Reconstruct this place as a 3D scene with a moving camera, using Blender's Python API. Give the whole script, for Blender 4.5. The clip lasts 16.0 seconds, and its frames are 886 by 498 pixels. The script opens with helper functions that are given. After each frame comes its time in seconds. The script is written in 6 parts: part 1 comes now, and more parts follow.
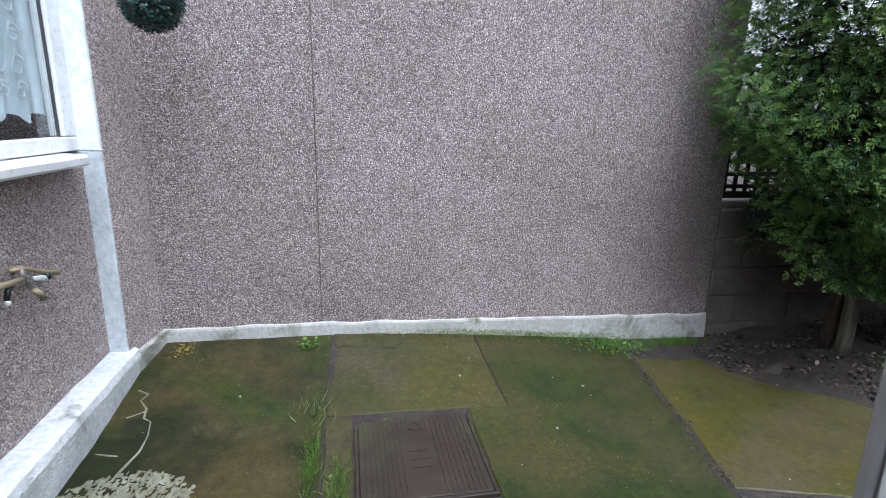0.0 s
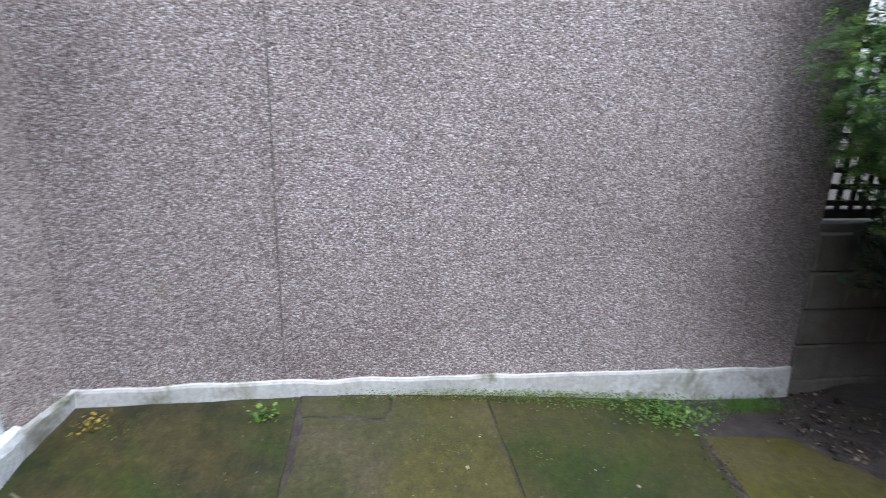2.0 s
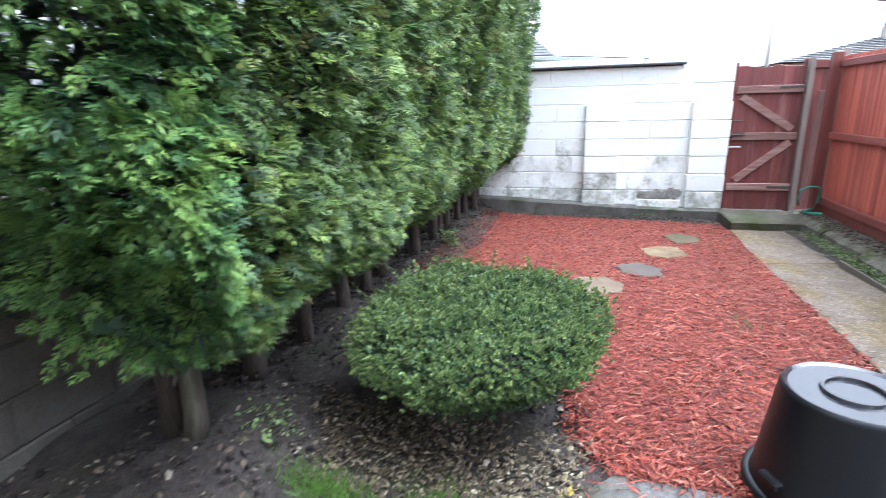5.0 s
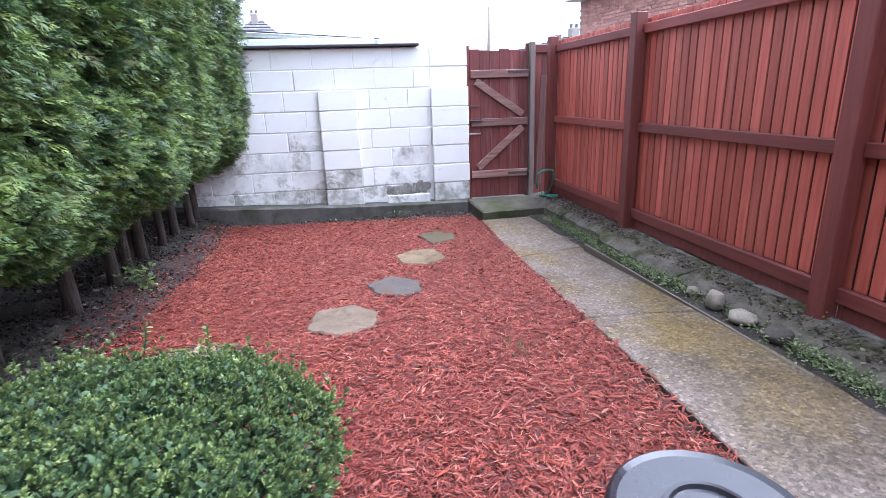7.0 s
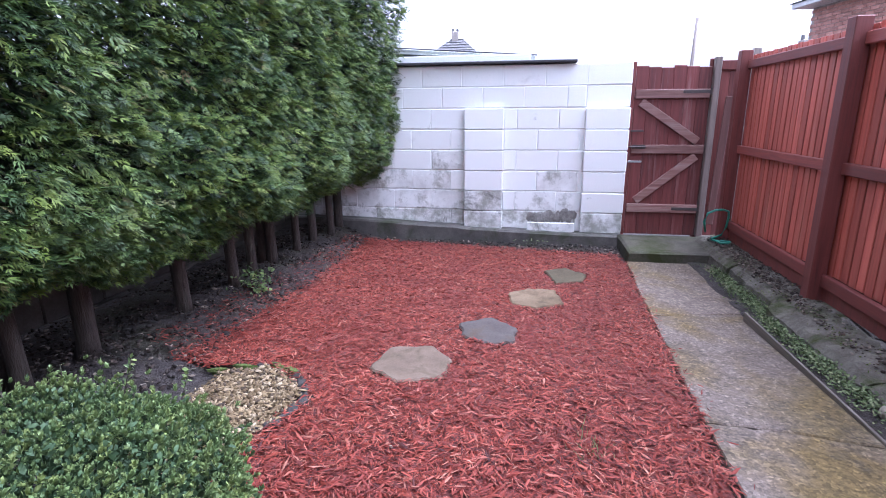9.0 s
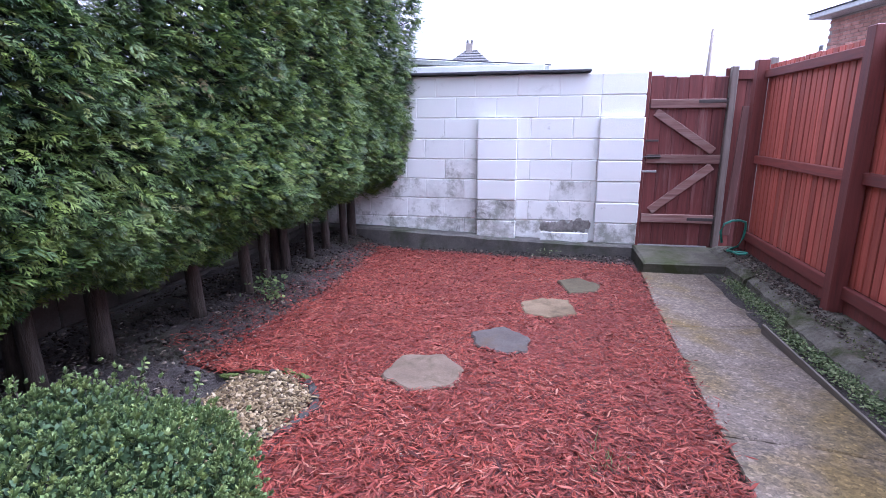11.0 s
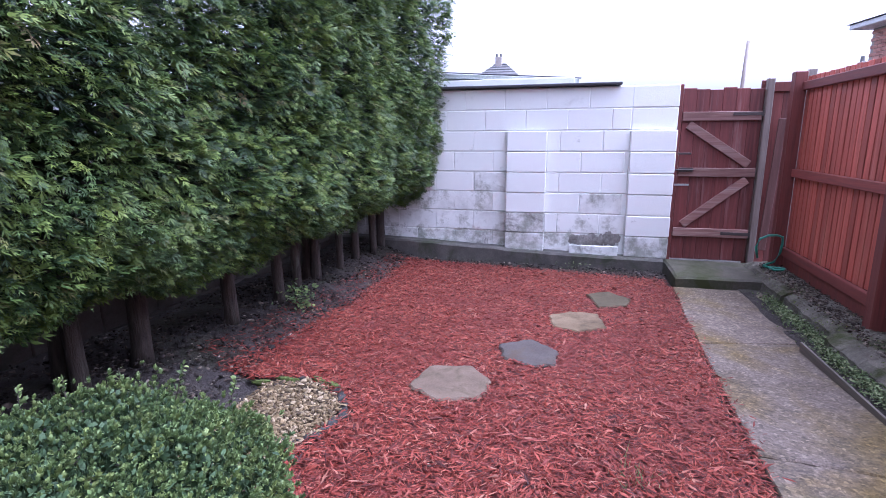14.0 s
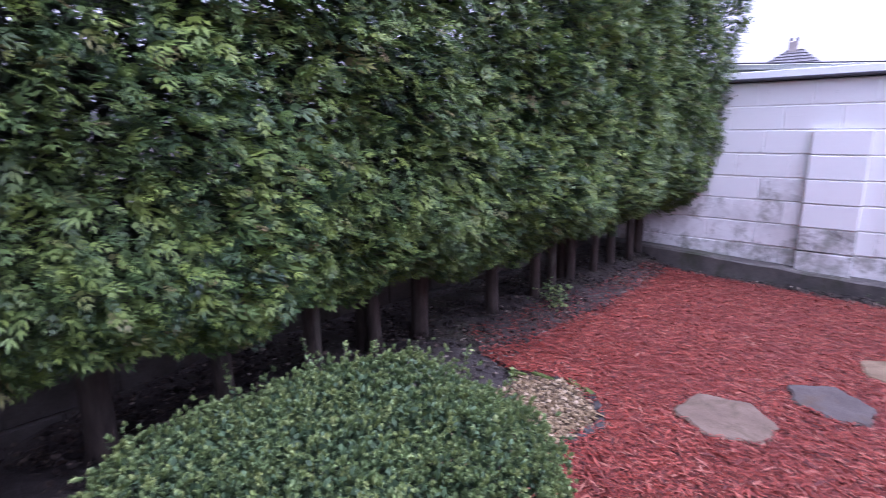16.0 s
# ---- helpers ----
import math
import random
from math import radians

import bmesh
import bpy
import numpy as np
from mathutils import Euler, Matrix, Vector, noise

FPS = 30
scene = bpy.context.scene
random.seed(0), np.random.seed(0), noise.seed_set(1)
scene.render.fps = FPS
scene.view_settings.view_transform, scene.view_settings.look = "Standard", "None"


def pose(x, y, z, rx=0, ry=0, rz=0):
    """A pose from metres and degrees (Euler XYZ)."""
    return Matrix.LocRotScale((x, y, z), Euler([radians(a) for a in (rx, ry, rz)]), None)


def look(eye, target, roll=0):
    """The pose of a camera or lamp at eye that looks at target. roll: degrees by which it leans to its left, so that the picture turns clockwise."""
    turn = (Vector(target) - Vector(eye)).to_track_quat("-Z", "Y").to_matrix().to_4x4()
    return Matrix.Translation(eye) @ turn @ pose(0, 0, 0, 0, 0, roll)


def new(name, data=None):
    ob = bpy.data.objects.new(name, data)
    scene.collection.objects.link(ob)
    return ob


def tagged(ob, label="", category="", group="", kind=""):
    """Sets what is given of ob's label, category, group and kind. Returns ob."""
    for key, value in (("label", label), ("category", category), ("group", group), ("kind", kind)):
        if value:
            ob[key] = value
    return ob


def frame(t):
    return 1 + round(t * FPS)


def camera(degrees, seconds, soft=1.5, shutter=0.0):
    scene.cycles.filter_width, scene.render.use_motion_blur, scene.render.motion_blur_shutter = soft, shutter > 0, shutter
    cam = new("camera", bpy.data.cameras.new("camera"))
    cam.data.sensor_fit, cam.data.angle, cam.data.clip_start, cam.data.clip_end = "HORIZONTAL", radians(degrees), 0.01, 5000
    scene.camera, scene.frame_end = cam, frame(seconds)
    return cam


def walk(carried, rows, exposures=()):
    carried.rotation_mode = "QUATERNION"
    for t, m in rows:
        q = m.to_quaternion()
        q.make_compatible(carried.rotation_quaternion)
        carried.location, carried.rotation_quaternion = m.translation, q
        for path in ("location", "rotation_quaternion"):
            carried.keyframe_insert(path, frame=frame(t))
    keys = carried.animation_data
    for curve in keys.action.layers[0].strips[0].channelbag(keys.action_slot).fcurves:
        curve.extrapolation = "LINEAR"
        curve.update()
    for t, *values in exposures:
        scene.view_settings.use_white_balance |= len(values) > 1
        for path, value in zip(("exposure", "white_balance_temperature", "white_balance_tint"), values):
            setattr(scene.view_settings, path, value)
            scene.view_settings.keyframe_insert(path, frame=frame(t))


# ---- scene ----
cam = camera(80.9, 16.0, soft=0.3, shutter=0.25)
PATH = [
    (0, (0.098, -2.519, 1.514), (-1.81, -2.164, 1.032), 1.2),
    (0.5, (-0.107, -2.428, 1.504), (-1.999, -2.089, 0.952), 1.1),
    (1, (-0.312, -2.366, 1.506), (-2.24, -2.325, 0.974), 1.9),
    (1.5, (-0.507, -2.355, 1.432), (-2.444, -2.346, 0.936), 2.1),
    (2, (-0.772, -2.325, 1.531), (-2.677, -2.02, 1.004), 1.7),
    (2.5, (-0.809, -2.231, 1.567), (-2.526, -1.397, 0.971), 0.8),
    (3, (-0.734, -2.043, 1.593), (-2.175, -0.78, 1.019), -0.7),
    (3.5, (-0.704, -1.926, 1.53), (-1.946, -0.462, 0.971), -1.2),
    (4, (-0.843, -1.707, 1.374), (-1.874, -0.09, 0.804), -1.1),
    (4.5, (-0.93, -1.369, 1.366), (-1.75, 0.364, 0.795), -1.3),
    (5, (-0.954, -1.001, 1.37), (-1.473, 0.858, 0.844), -1.4),
    (5.2, (-0.955, -0.861, 1.38), (-1.283, 1.043, 0.865), -1.3),
    (7.3, (-0.624, 0.176, 1.276), (-0.285, 2.06, 0.696), -2.0),
    (7.5, (-0.533, 0.222, 1.281), (-0.342, 2.126, 0.703), -1.8),
    (8, (-0.364, 0.351, 1.276), (-0.451, 2.258, 0.677), -1.3),
    (8.5, (-0.257, 0.484, 1.296), (-0.501, 2.379, 0.708), -0.7),
    (9, (-0.212, 0.519, 1.317), (-0.549, 2.424, 0.81), -0.4),
    (9.5, (-0.203, 0.521, 1.312), (-0.589, 2.429, 0.853), -0.4),
    (12, (-0.223, 0.523, 1.302), (-0.603, 2.428, 0.827), -0.1),
    (12.5, (-0.23, 0.517, 1.3), (-0.579, 2.436, 0.859), -0.1),
    (13, (-0.237, 0.506, 1.296), (-0.669, 2.409, 0.855), -0.2),
    (13.5, (-0.238, 0.499, 1.309), (-0.703, 2.393, 0.864), -0.1),
    (14, (-0.217, 0.498, 1.304), (-0.707, 2.39, 0.881), -0.3),
    (14.5, (-0.221, 0.498, 1.302), (-0.711, 2.391, 0.881), -0.2),
    (15, (-0.254, 0.5, 1.289), (-0.863, 2.359, 0.87), -0.2),
    (15.5, (-0.303, 0.48, 1.303), (-1.165, 2.235, 0.88), -0.1),
    (16, (-0.381, 0.452, 1.313), (-1.658, 1.932, 0.887), -0.1),
]
EXPOSURES = [(0, 1.45, 5600, 10), (2.5, 1.6, 5600, 10), (3.5, 2.0, 5600, 7), (4.5, 2.25, 5500, 7), (5, 2.55, 5400, 8), (7.5, 2.15, 5250, 20), (9, 2.0, 5130, 25), (12.5, 1.85, 5050, 29), (14.5, 1.77, 5030, 33), (16, 1.66, 5120, 41)]
walk(cam, [(t, look(e, g, r)) for t, e, g, r in PATH], EXPOSURES)


# ---- light ----
world = bpy.data.worlds.new("overcast_sky")
scene.world = world
world.use_nodes = True
wt = world.node_tree
wt.nodes.clear()
w_out = wt.nodes.new("ShaderNodeOutputWorld")
w_bg = wt.nodes.new("ShaderNodeBackground")
w_sky = wt.nodes.new("ShaderNodeTexSky")
w_sky.sky_type = "NISHITA"
w_sky.sun_disc = False
w_sky.sun_elevation, w_sky.sun_rotation = radians(67), radians(78)
w_sky.dust_density = 6.0
w_hs = wt.nodes.new("ShaderNodeHueSaturation")
w_hs.inputs["Saturation"].default_value = 0.06
w_bg.inputs["Strength"].default_value = 0.15
wt.links.new(w_sky.outputs["Color"], w_hs.inputs["Color"])
wt.links.new(w_hs.outputs["Color"], w_bg.inputs["Color"])
wt.links.new(w_bg.outputs["Background"], w_out.inputs["Surface"])
sun_data = bpy.data.lights.new("sun", "SUN")
sun_data.energy, sun_data.angle, sun_data.color = 0.8, radians(60), (1.0, 0.985, 0.96)
sun = new("sun", sun_data)
sun.matrix_basis = look((2.86, 0.61, 7), (0, 0, 0))


# ---- geometry helpers ----
def sstep(a, b, v):
    t = min(1.0, max(0.0, (v - a) / (b - a)))
    return t * t * (3 - 2 * t)


def gz(x, y):
    """Height of the ground: patio, garden falling to the back, a bank under the hedge."""
    z = -0.10 * sstep(1.8, 5.2, y)
    z += 0.14 * sstep(-1.95, -2.5, x) * sstep(0.5, 1.6, y)
    z += 0.19 * sstep(-0.05, 0.4, y) * (1 - sstep(0.5, 1.6, y)) * math.exp(-((x + 2.4) / 0.38) ** 2)
    z += 0.17 * sstep(0.1, -2.8, y) * min(1.0, max(0.0, (-2.15 - x) / 0.95))
    z += 0.05 * sstep(-2.6, -3.5, y) * sstep(-1.0, -2.0, x) * min(1.0, max(0.0, (x + 3.1) / 0.95))
    return z


class Geo:
    """Vertices and faces gathered for one mesh, in world coordinates."""

    def __init__(self):
        self.v, self.f = [], []

    def add(self, verts, faces, m=None):
        n = len(self.v)
        if m is not None:
            verts = [m @ Vector(p) for p in verts]
        self.v.extend(tuple(p) for p in verts)
        self.f.extend(tuple(i + n for i in f) for f in faces)
        return self

    def box(self, c, s, b=0.004, m=None, wob=0.0):
        """A box with chamfered edges, its centre c and its size s."""
        hx, hy, hz = s[0] / 2, s[1] / 2, s[2] / 2
        b = min(b, hx * 0.45, hy * 0.45, hz * 0.45)
        vs, idx = [], {}
        for i in (-1, 1):
            for j in (-1, 1):
                for k in (-1, 1):
                    for a in range(3):
                        p = [i * (hx - (b if a != 0 else 0)), j * (hy - (b if a != 1 else 0)), k * (hz - (b if a != 2 else 0))]
                        if wob:
                            p = [q + random.uniform(-wob, wob) for q in p]
                        idx[i, j, k, a] = len(vs)
                        vs.append(p)
        fs = []

        def quad(q):
            n = (Vector(vs[q[1]]) - Vector(vs[q[0]])).cross(Vector(vs[q[2]]) - Vector(vs[q[0]]))
            mid = sum((Vector(vs[e]) for e in q), Vector()) / len(q)
            fs.append(tuple(q) if n.dot(mid) > 0 else tuple(reversed(q)))

        for a in range(3):
            o = [e for e in range(3) if e != a]
            for s0 in (-1, 1):
                ring = []
                for u, w in ((-1, -1), (1, -1), (1, 1), (-1, 1)):
                    key = [0, 0, 0]
                    key[a], key[o[0]], key[o[1]] = s0, u, w
                    ring.append(idx[key[0], key[1], key[2], a])
                quad(ring)
            for u in (-1, 1):
                for w in (-1, 1):
                    key0, key1 = [0, 0, 0], [0, 0, 0]
                    key0[a], key1[a] = -1, 1
                    key0[o[0]] = key1[o[0]] = u
                    key0[o[1]] = key1[o[1]] = w
                    quad([idx[(*key0, o[0])], idx[(*key1, o[0])], idx[(*key1, o[1])], idx[(*key0, o[1])]])
        for i in (-1, 1):
            for j in (-1, 1):
                for k in (-1, 1):
                    quad([idx[i, j, k, 0], idx[i, j, k, 1], idx[i, j, k, 2]])
        mm = Matrix.Translation(c) @ (m or Matrix())
        return self.add(vs, fs, mm)

    def tube(self, pts, rad, n=8, caps=True):
        """A round bar along pts with a radius at each point."""
        rad = rad if isinstance(rad, (list, tuple)) else [rad] * len(pts)
        pts = [Vector(p) for p in pts]
        vs, fs = [], []
        for i, p in enumerate(pts):
            d = (pts[min(i + 1, len(pts) - 1)] - pts[max(i - 1, 0)]).normalized()
            s = d.cross(Vector((0, 0, 1)) if abs(d.z) < 0.9 else Vector((1, 0, 0))).normalized()
            u = s.cross(d)
            for k in range(n):
                a = 2 * math.pi * k / n
                vs.append(p + (s * math.cos(a) + u * math.sin(a)) * rad[i])
        for i in range(len(pts) - 1):
            for k in range(n):
                fs.append((i * n + k, i * n + (k + 1) % n, (i + 1) * n + (k + 1) % n, (i + 1) * n + k))
        if caps:
            fs.append(tuple(reversed(range(n))))
            fs.append(tuple(range((len(pts) - 1) * n, len(pts) * n)))
        return self.add(vs, fs)

    def lathe(self, c, prof, n=40):
        """A turned body: prof holds radius and height pairs."""
        vs, fs = [], []
        for r, z in prof:
            for k in range(n):
                a = 2 * math.pi * k / n
                vs.append((c[0] + r * math.cos(a), c[1] + r * math.sin(a), c[2] + z))
        for i in range(len(prof) - 1):
            for k in range(n):
                fs.append((i * n + k, i * n + (k + 1) % n, (i + 1) * n + (k + 1) % n, (i + 1) * n + k))
        return self.add(vs, fs)

    def blob(self, c, r, amp=0.15, freq=2.0, seg=14, rings=9, flat=1.0):
        """A lumpy rounded stone with half sizes r."""
        off = Vector((random.uniform(0, 50), random.uniform(0, 50), 0))
        vs, fs = [], []
        for i in range(rings + 1):
            th = math.pi * i / rings
            for k in range(seg):
                a = 2 * math.pi * k / seg
                d = Vector((math.sin(th) * math.cos(a), math.sin(th) * math.sin(a), math.cos(th)))
                q = 1 + amp * noise.noise(d * freq + off)
                z = d.z * q * r[2]
                vs.append((c[0] + d.x * q * r[0], c[1] + d.y * q * r[1], c[2] + min(z, r[2] * flat)))
        for i in range(rings):
            for k in range(seg):
                fs.append((i * seg + k, (i + 1) * seg + k, (i + 1) * seg + (k + 1) % seg, i * seg + (k + 1) % seg))
        return self.add(vs, fs)

    def slab(self, poly, zt, th, b=0.006, fz=None, cuts=0, wob=0.0):
        """A flat slab with a chamfered top edge over a polygon (anticlockwise); fz gives the height of the ground under it."""
        pts = []
        for i, p in enumerate(poly):
            q = poly[(i + 1) % len(poly)]
            for k in range(cuts + 1):
                t = k / (cuts + 1)
                w = wob if k else 0
                pts.append(Vector((p[0] + (q[0] - p[0]) * t + random.uniform(-w, w), p[1] + (q[1] - p[1]) * t + random.uniform(-w, w), 0)))
        c = sum(pts, Vector()) / len(pts)
        n = len(pts)
        h = (lambda p: fz(p.x, p.y)) if fz else (lambda p: 0.0)
        inn = [p + (c - p).normalized() * b * 1.4 for p in pts]
        vs = [(p.x, p.y, h(p) + zt - th) for p in pts] + [(p.x, p.y, h(p) + zt - b) for p in pts] + [(p.x, p.y, h(p) + zt) for p in inn]
        fs = []
        for i in range(n):
            j = (i + 1) % n
            fs += [(i, j, n + j, n + i), (n + i, n + j, 2 * n + j, 2 * n + i)]
        fs.append(tuple(reversed(range(n))))
        if not fz:
            fs.append(tuple(range(2 * n, 3 * n)))
            return self.add(vs, fs)
        self.add(vs, fs)
        # the top is cut into strips, so that it follows the fall of the ground
        bm = bmesh.new()
        bm.faces.new([bm.verts.new((p.x, p.y, 0)) for p in inn])
        for axis in (0, 1):
            lo, hi = min(p[axis] for p in inn), max(p[axis] for p in inn)
            for k in range(1, int((hi - lo) / 0.22) + 1):
                co, no = [0, 0, 0], [0, 0, 0]
                co[axis], no[axis] = lo + k * 0.22, 1
                bmesh.ops.bisect_plane(bm, geom=bm.verts[:] + bm.edges[:] + bm.faces[:], plane_co=co, plane_no=no)
        bm.verts.index_update()
        self.add([(v.co.x, v.co.y, fz(v.co.x, v.co.y) + zt) for v in bm.verts], [tuple(v.index for v in f.verts) for f in bm.faces])
        bm.free()
        return self


def mesh_of(name, g, mat=None, smooth=False):
    me = bpy.data.meshes.new(name)
    me.from_pydata(g.v, [], g.f)
    me.update()
    if smooth:
        me.polygons.foreach_set("use_smooth", [True] * len(me.polygons))
    if mat:
        me.materials.append(mat)
    return me


def world_of(ob):
    m = ob.matrix_parent_inverse @ ob.matrix_basis
    return world_of(ob.parent) @ m if ob.parent else ob.matrix_basis.copy()


def part(name, g, mat, parent, label="", smooth=False):
    ob = new(name, g if isinstance(g, bpy.types.Mesh) else mesh_of(name, g, mat, smooth))
    ob.parent = parent
    ob.matrix_parent_inverse = world_of(parent).inverted()
    if label:
        ob["label"] = label
    return ob


def thing(name, base, label, category, group="", kind=""):
    ob = new(name)
    ob.empty_display_size = 0.1
    ob.matrix_basis = Matrix.Translation(base)
    return tagged(ob, label, category, group, kind)


def single(name, g, mat, label, category, group="", kind="", smooth=False):
    return tagged(new(name, mesh_of(name, g, mat, smooth)), label, category, group, kind)


def inside(poly, x, y):
    """Which of the points lie in the polygon (arrays)."""
    res = np.zeros(len(x), bool)
    for (x0, y0), (x1, y1) in zip(poly, poly[1:] + poly[:1]):
        if y0 != y1:
            res ^= ((y0 > y) != (y1 > y)) & (x < (x1 - x0) * (y - y0) / (y1 - y0) + x0)
    return res


def scatter_mesh(name, verts, faces, places, mat, smooth=False):
    """One mesh of many small copies. verts: k x 3; faces of one size; places: arrays of centre, and three axes scaled."""
    P, X, Y, Z = places
    verts = np.asarray(verts, float)
    n, k = len(P), len(verts)
    co = P[:, None, :] + verts[None, :, 0:1] * X[:, None, :] + verts[None, :, 1:2] * Y[:, None, :] + verts[None, :, 2:3] * Z[:, None, :]
    f = np.asarray(faces)
    fs = (f[None] + (np.arange(n) * k)[:, None, None]).reshape(-1, f.shape[1])
    me = bpy.data.meshes.new(name)
    me.vertices.add(n * k)
    me.vertices.foreach_set("co", co.reshape(-1))
    me.loops.add(fs.size)
    me.loops.foreach_set("vertex_index", fs.reshape(-1))
    me.polygons.add(len(fs))
    me.polygons.foreach_set("loop_start", np.arange(len(fs)) * f.shape[1])
    me.polygons.foreach_set("loop_total", np.full(len(fs), f.shape[1]))
    if smooth:
        me.polygons.foreach_set("use_smooth", np.ones(len(fs), bool))
    me.update(calc_edges=True)
    me.materials.append(mat)
    return me


def unit(v):
    return v / np.maximum(np.linalg.norm(v, axis=1, keepdims=True), 1e-9)


def axes_from(d, up, rng, roll=0.6):
    """Frames whose x axis is d and whose z axis leans to up, rolled by chance."""
    d = unit(d)
    y = unit(np.cross(up, d))
    z = np.cross(d, y)
    a = rng.normal(0, roll, len(d))[:, None]
    return d, y * np.cos(a) + z * np.sin(a), z * np.cos(a) - y * np.sin(a)


# ---- materials ----
def material(name):
    m = bpy.data.materials.new(name)
    m.use_nodes = True
    t = m.node_tree
    t.nodes.clear()
    out = t.nodes.new("ShaderNodeOutputMaterial")
    bsdf = t.nodes.new("ShaderNodeBsdfPrincipled")
    t.links.new(bsdf.outputs[0], out.inputs["Surface"])
    return m, t, bsdf, out


def ramp_node(t, stops, fac):
    r = t.nodes.new("ShaderNodeValToRGB")
    els = r.color_ramp.elements
    while len(els) < len(stops):
        els.new(0.5)
    for e, (p, c) in zip(els, stops):
        e.position = p
        e.color = (*c, 1) if len(c) == 3 else c
    t.links.new(fac, r.inputs["Fac"])
    return r.outputs["Color"]


def coords(t, scale=(1, 1, 1), kind="world"):
    mp = t.nodes.new("ShaderNodeMapping")
    mp.inputs["Scale"].default_value = scale
    if kind == "world":
        t.links.new(t.nodes.new("ShaderNodeNewGeometry").outputs["Position"], mp.inputs["Vector"])
    else:
        t.links.new(t.nodes.new("ShaderNodeTexCoord").outputs["Object"], mp.inputs["Vector"])
    return mp.outputs["Vector"]


def noise_node(t, vec, scale, detail=6.0, rough=0.6, distort=0.0):
    n = t.nodes.new("ShaderNodeTexNoise")
    n.inputs["Scale"].default_value, n.inputs["Detail"].default_value = scale, detail
    n.inputs["Roughness"].default_value, n.inputs["Distortion"].default_value = rough, distort
    t.links.new(vec, n.inputs["Vector"])
    return n.outputs["Fac"]


def mix(t, a, b, fac, mode="MIX"):
    n = t.nodes.new("ShaderNodeMix")
    n.data_type, n.blend_type = "RGBA", mode
    for sock, val in ((n.inputs[0], fac), (n.inputs[6], a), (n.inputs[7], b)):
        if isinstance(val, bpy.types.NodeSocket):
            t.links.new(val, sock)
        elif isinstance(val, (int, float)):
            sock.default_value = val
        else:
            sock.default_value = (*val, 1)
    return n.outputs[2]


def bump_node(t, bsdf, height, strength, dist=0.01, prev=None):
    b = t.nodes.new("ShaderNodeBump")
    b.inputs["Strength"].default_value, b.inputs["Distance"].default_value = strength, dist
    t.links.new(height, b.inputs["Height"])
    if prev is not None:
        t.links.new(prev, b.inputs["Normal"])
    t.links.new(b.outputs["Normal"], bsdf.inputs["Normal"])
    return b.outputs["Normal"]


def set_rough(t, bsdf, fac, lo, hi):
    mr = t.nodes.new("ShaderNodeMapRange")
    mr.inputs["To Min"].default_value, mr.inputs["To Max"].default_value = lo, hi
    t.links.new(fac, mr.inputs["Value"])
    t.links.new(mr.outputs["Result"], bsdf.inputs["Roughness"])


def surf(name, stops, scale=5.0, stretch=(1, 1, 1), rough=(0.6, 0.9), bump=0.4, bscale=90.0, bdist=0.004, stain=None, stain_scale=1.5,
         stain_at=(0.5, 0.65), vary=0.0, metal=0.0, spec=0.4, kind="world", grain=None):
    """A general weathered surface: colour by noise, finer grain, stains with soft edges, fine relief."""
    m, t, bsdf, out = material(name)
    vec = coords(t, stretch, kind)
    col = ramp_node(t, stops, noise_node(t, vec, scale, 8, 0.65))
    fine = noise_node(t, vec, bscale, 4, 0.7)
    g = ramp_node(t, [(0.3, (0.72,) * 3), (0.7, (1.2,) * 3)], grain_fac(t, vec, grain) if grain else fine)
    col = mix(t, col, g, 0.8, "MULTIPLY")
    if stain:
        s = noise_node(t, vec, stain_scale, 7, 0.68, 0.4)
        mask = ramp_node(t, [(stain_at[0], (0, 0, 0)), (stain_at[1], (1, 1, 1))], s)
        col = mix(t, col, stain, mask)
    if vary:
        oi = t.nodes.new("ShaderNodeObjectInfo")
        col = mix(t, col, ramp_node(t, [(0, (1 - vary,) * 3), (1, (1 + vary,) * 3)], oi.outputs["Random"]), 1.0, "MULTIPLY")
    t.links.new(col, bsdf.inputs["Base Color"])
    bsdf.inputs["Metallic"].default_value = metal
    bsdf.inputs["Specular IOR Level"].default_value = spec
    set_rough(t, bsdf, noise_node(t, vec, scale * 2.5, 5), *rough)
    if bump:
        bump_node(t, bsdf, fine, bump, bdist)
    return m


def grain_fac(t, vec, grain):
    mp = t.nodes.new("ShaderNodeMapping")
    mp.inputs["Scale"].default_value = grain
    t.links.new(vec, mp.inputs["Vector"])
    return noise_node(t, mp.outputs["Vector"], 1.0, 6, 0.7)


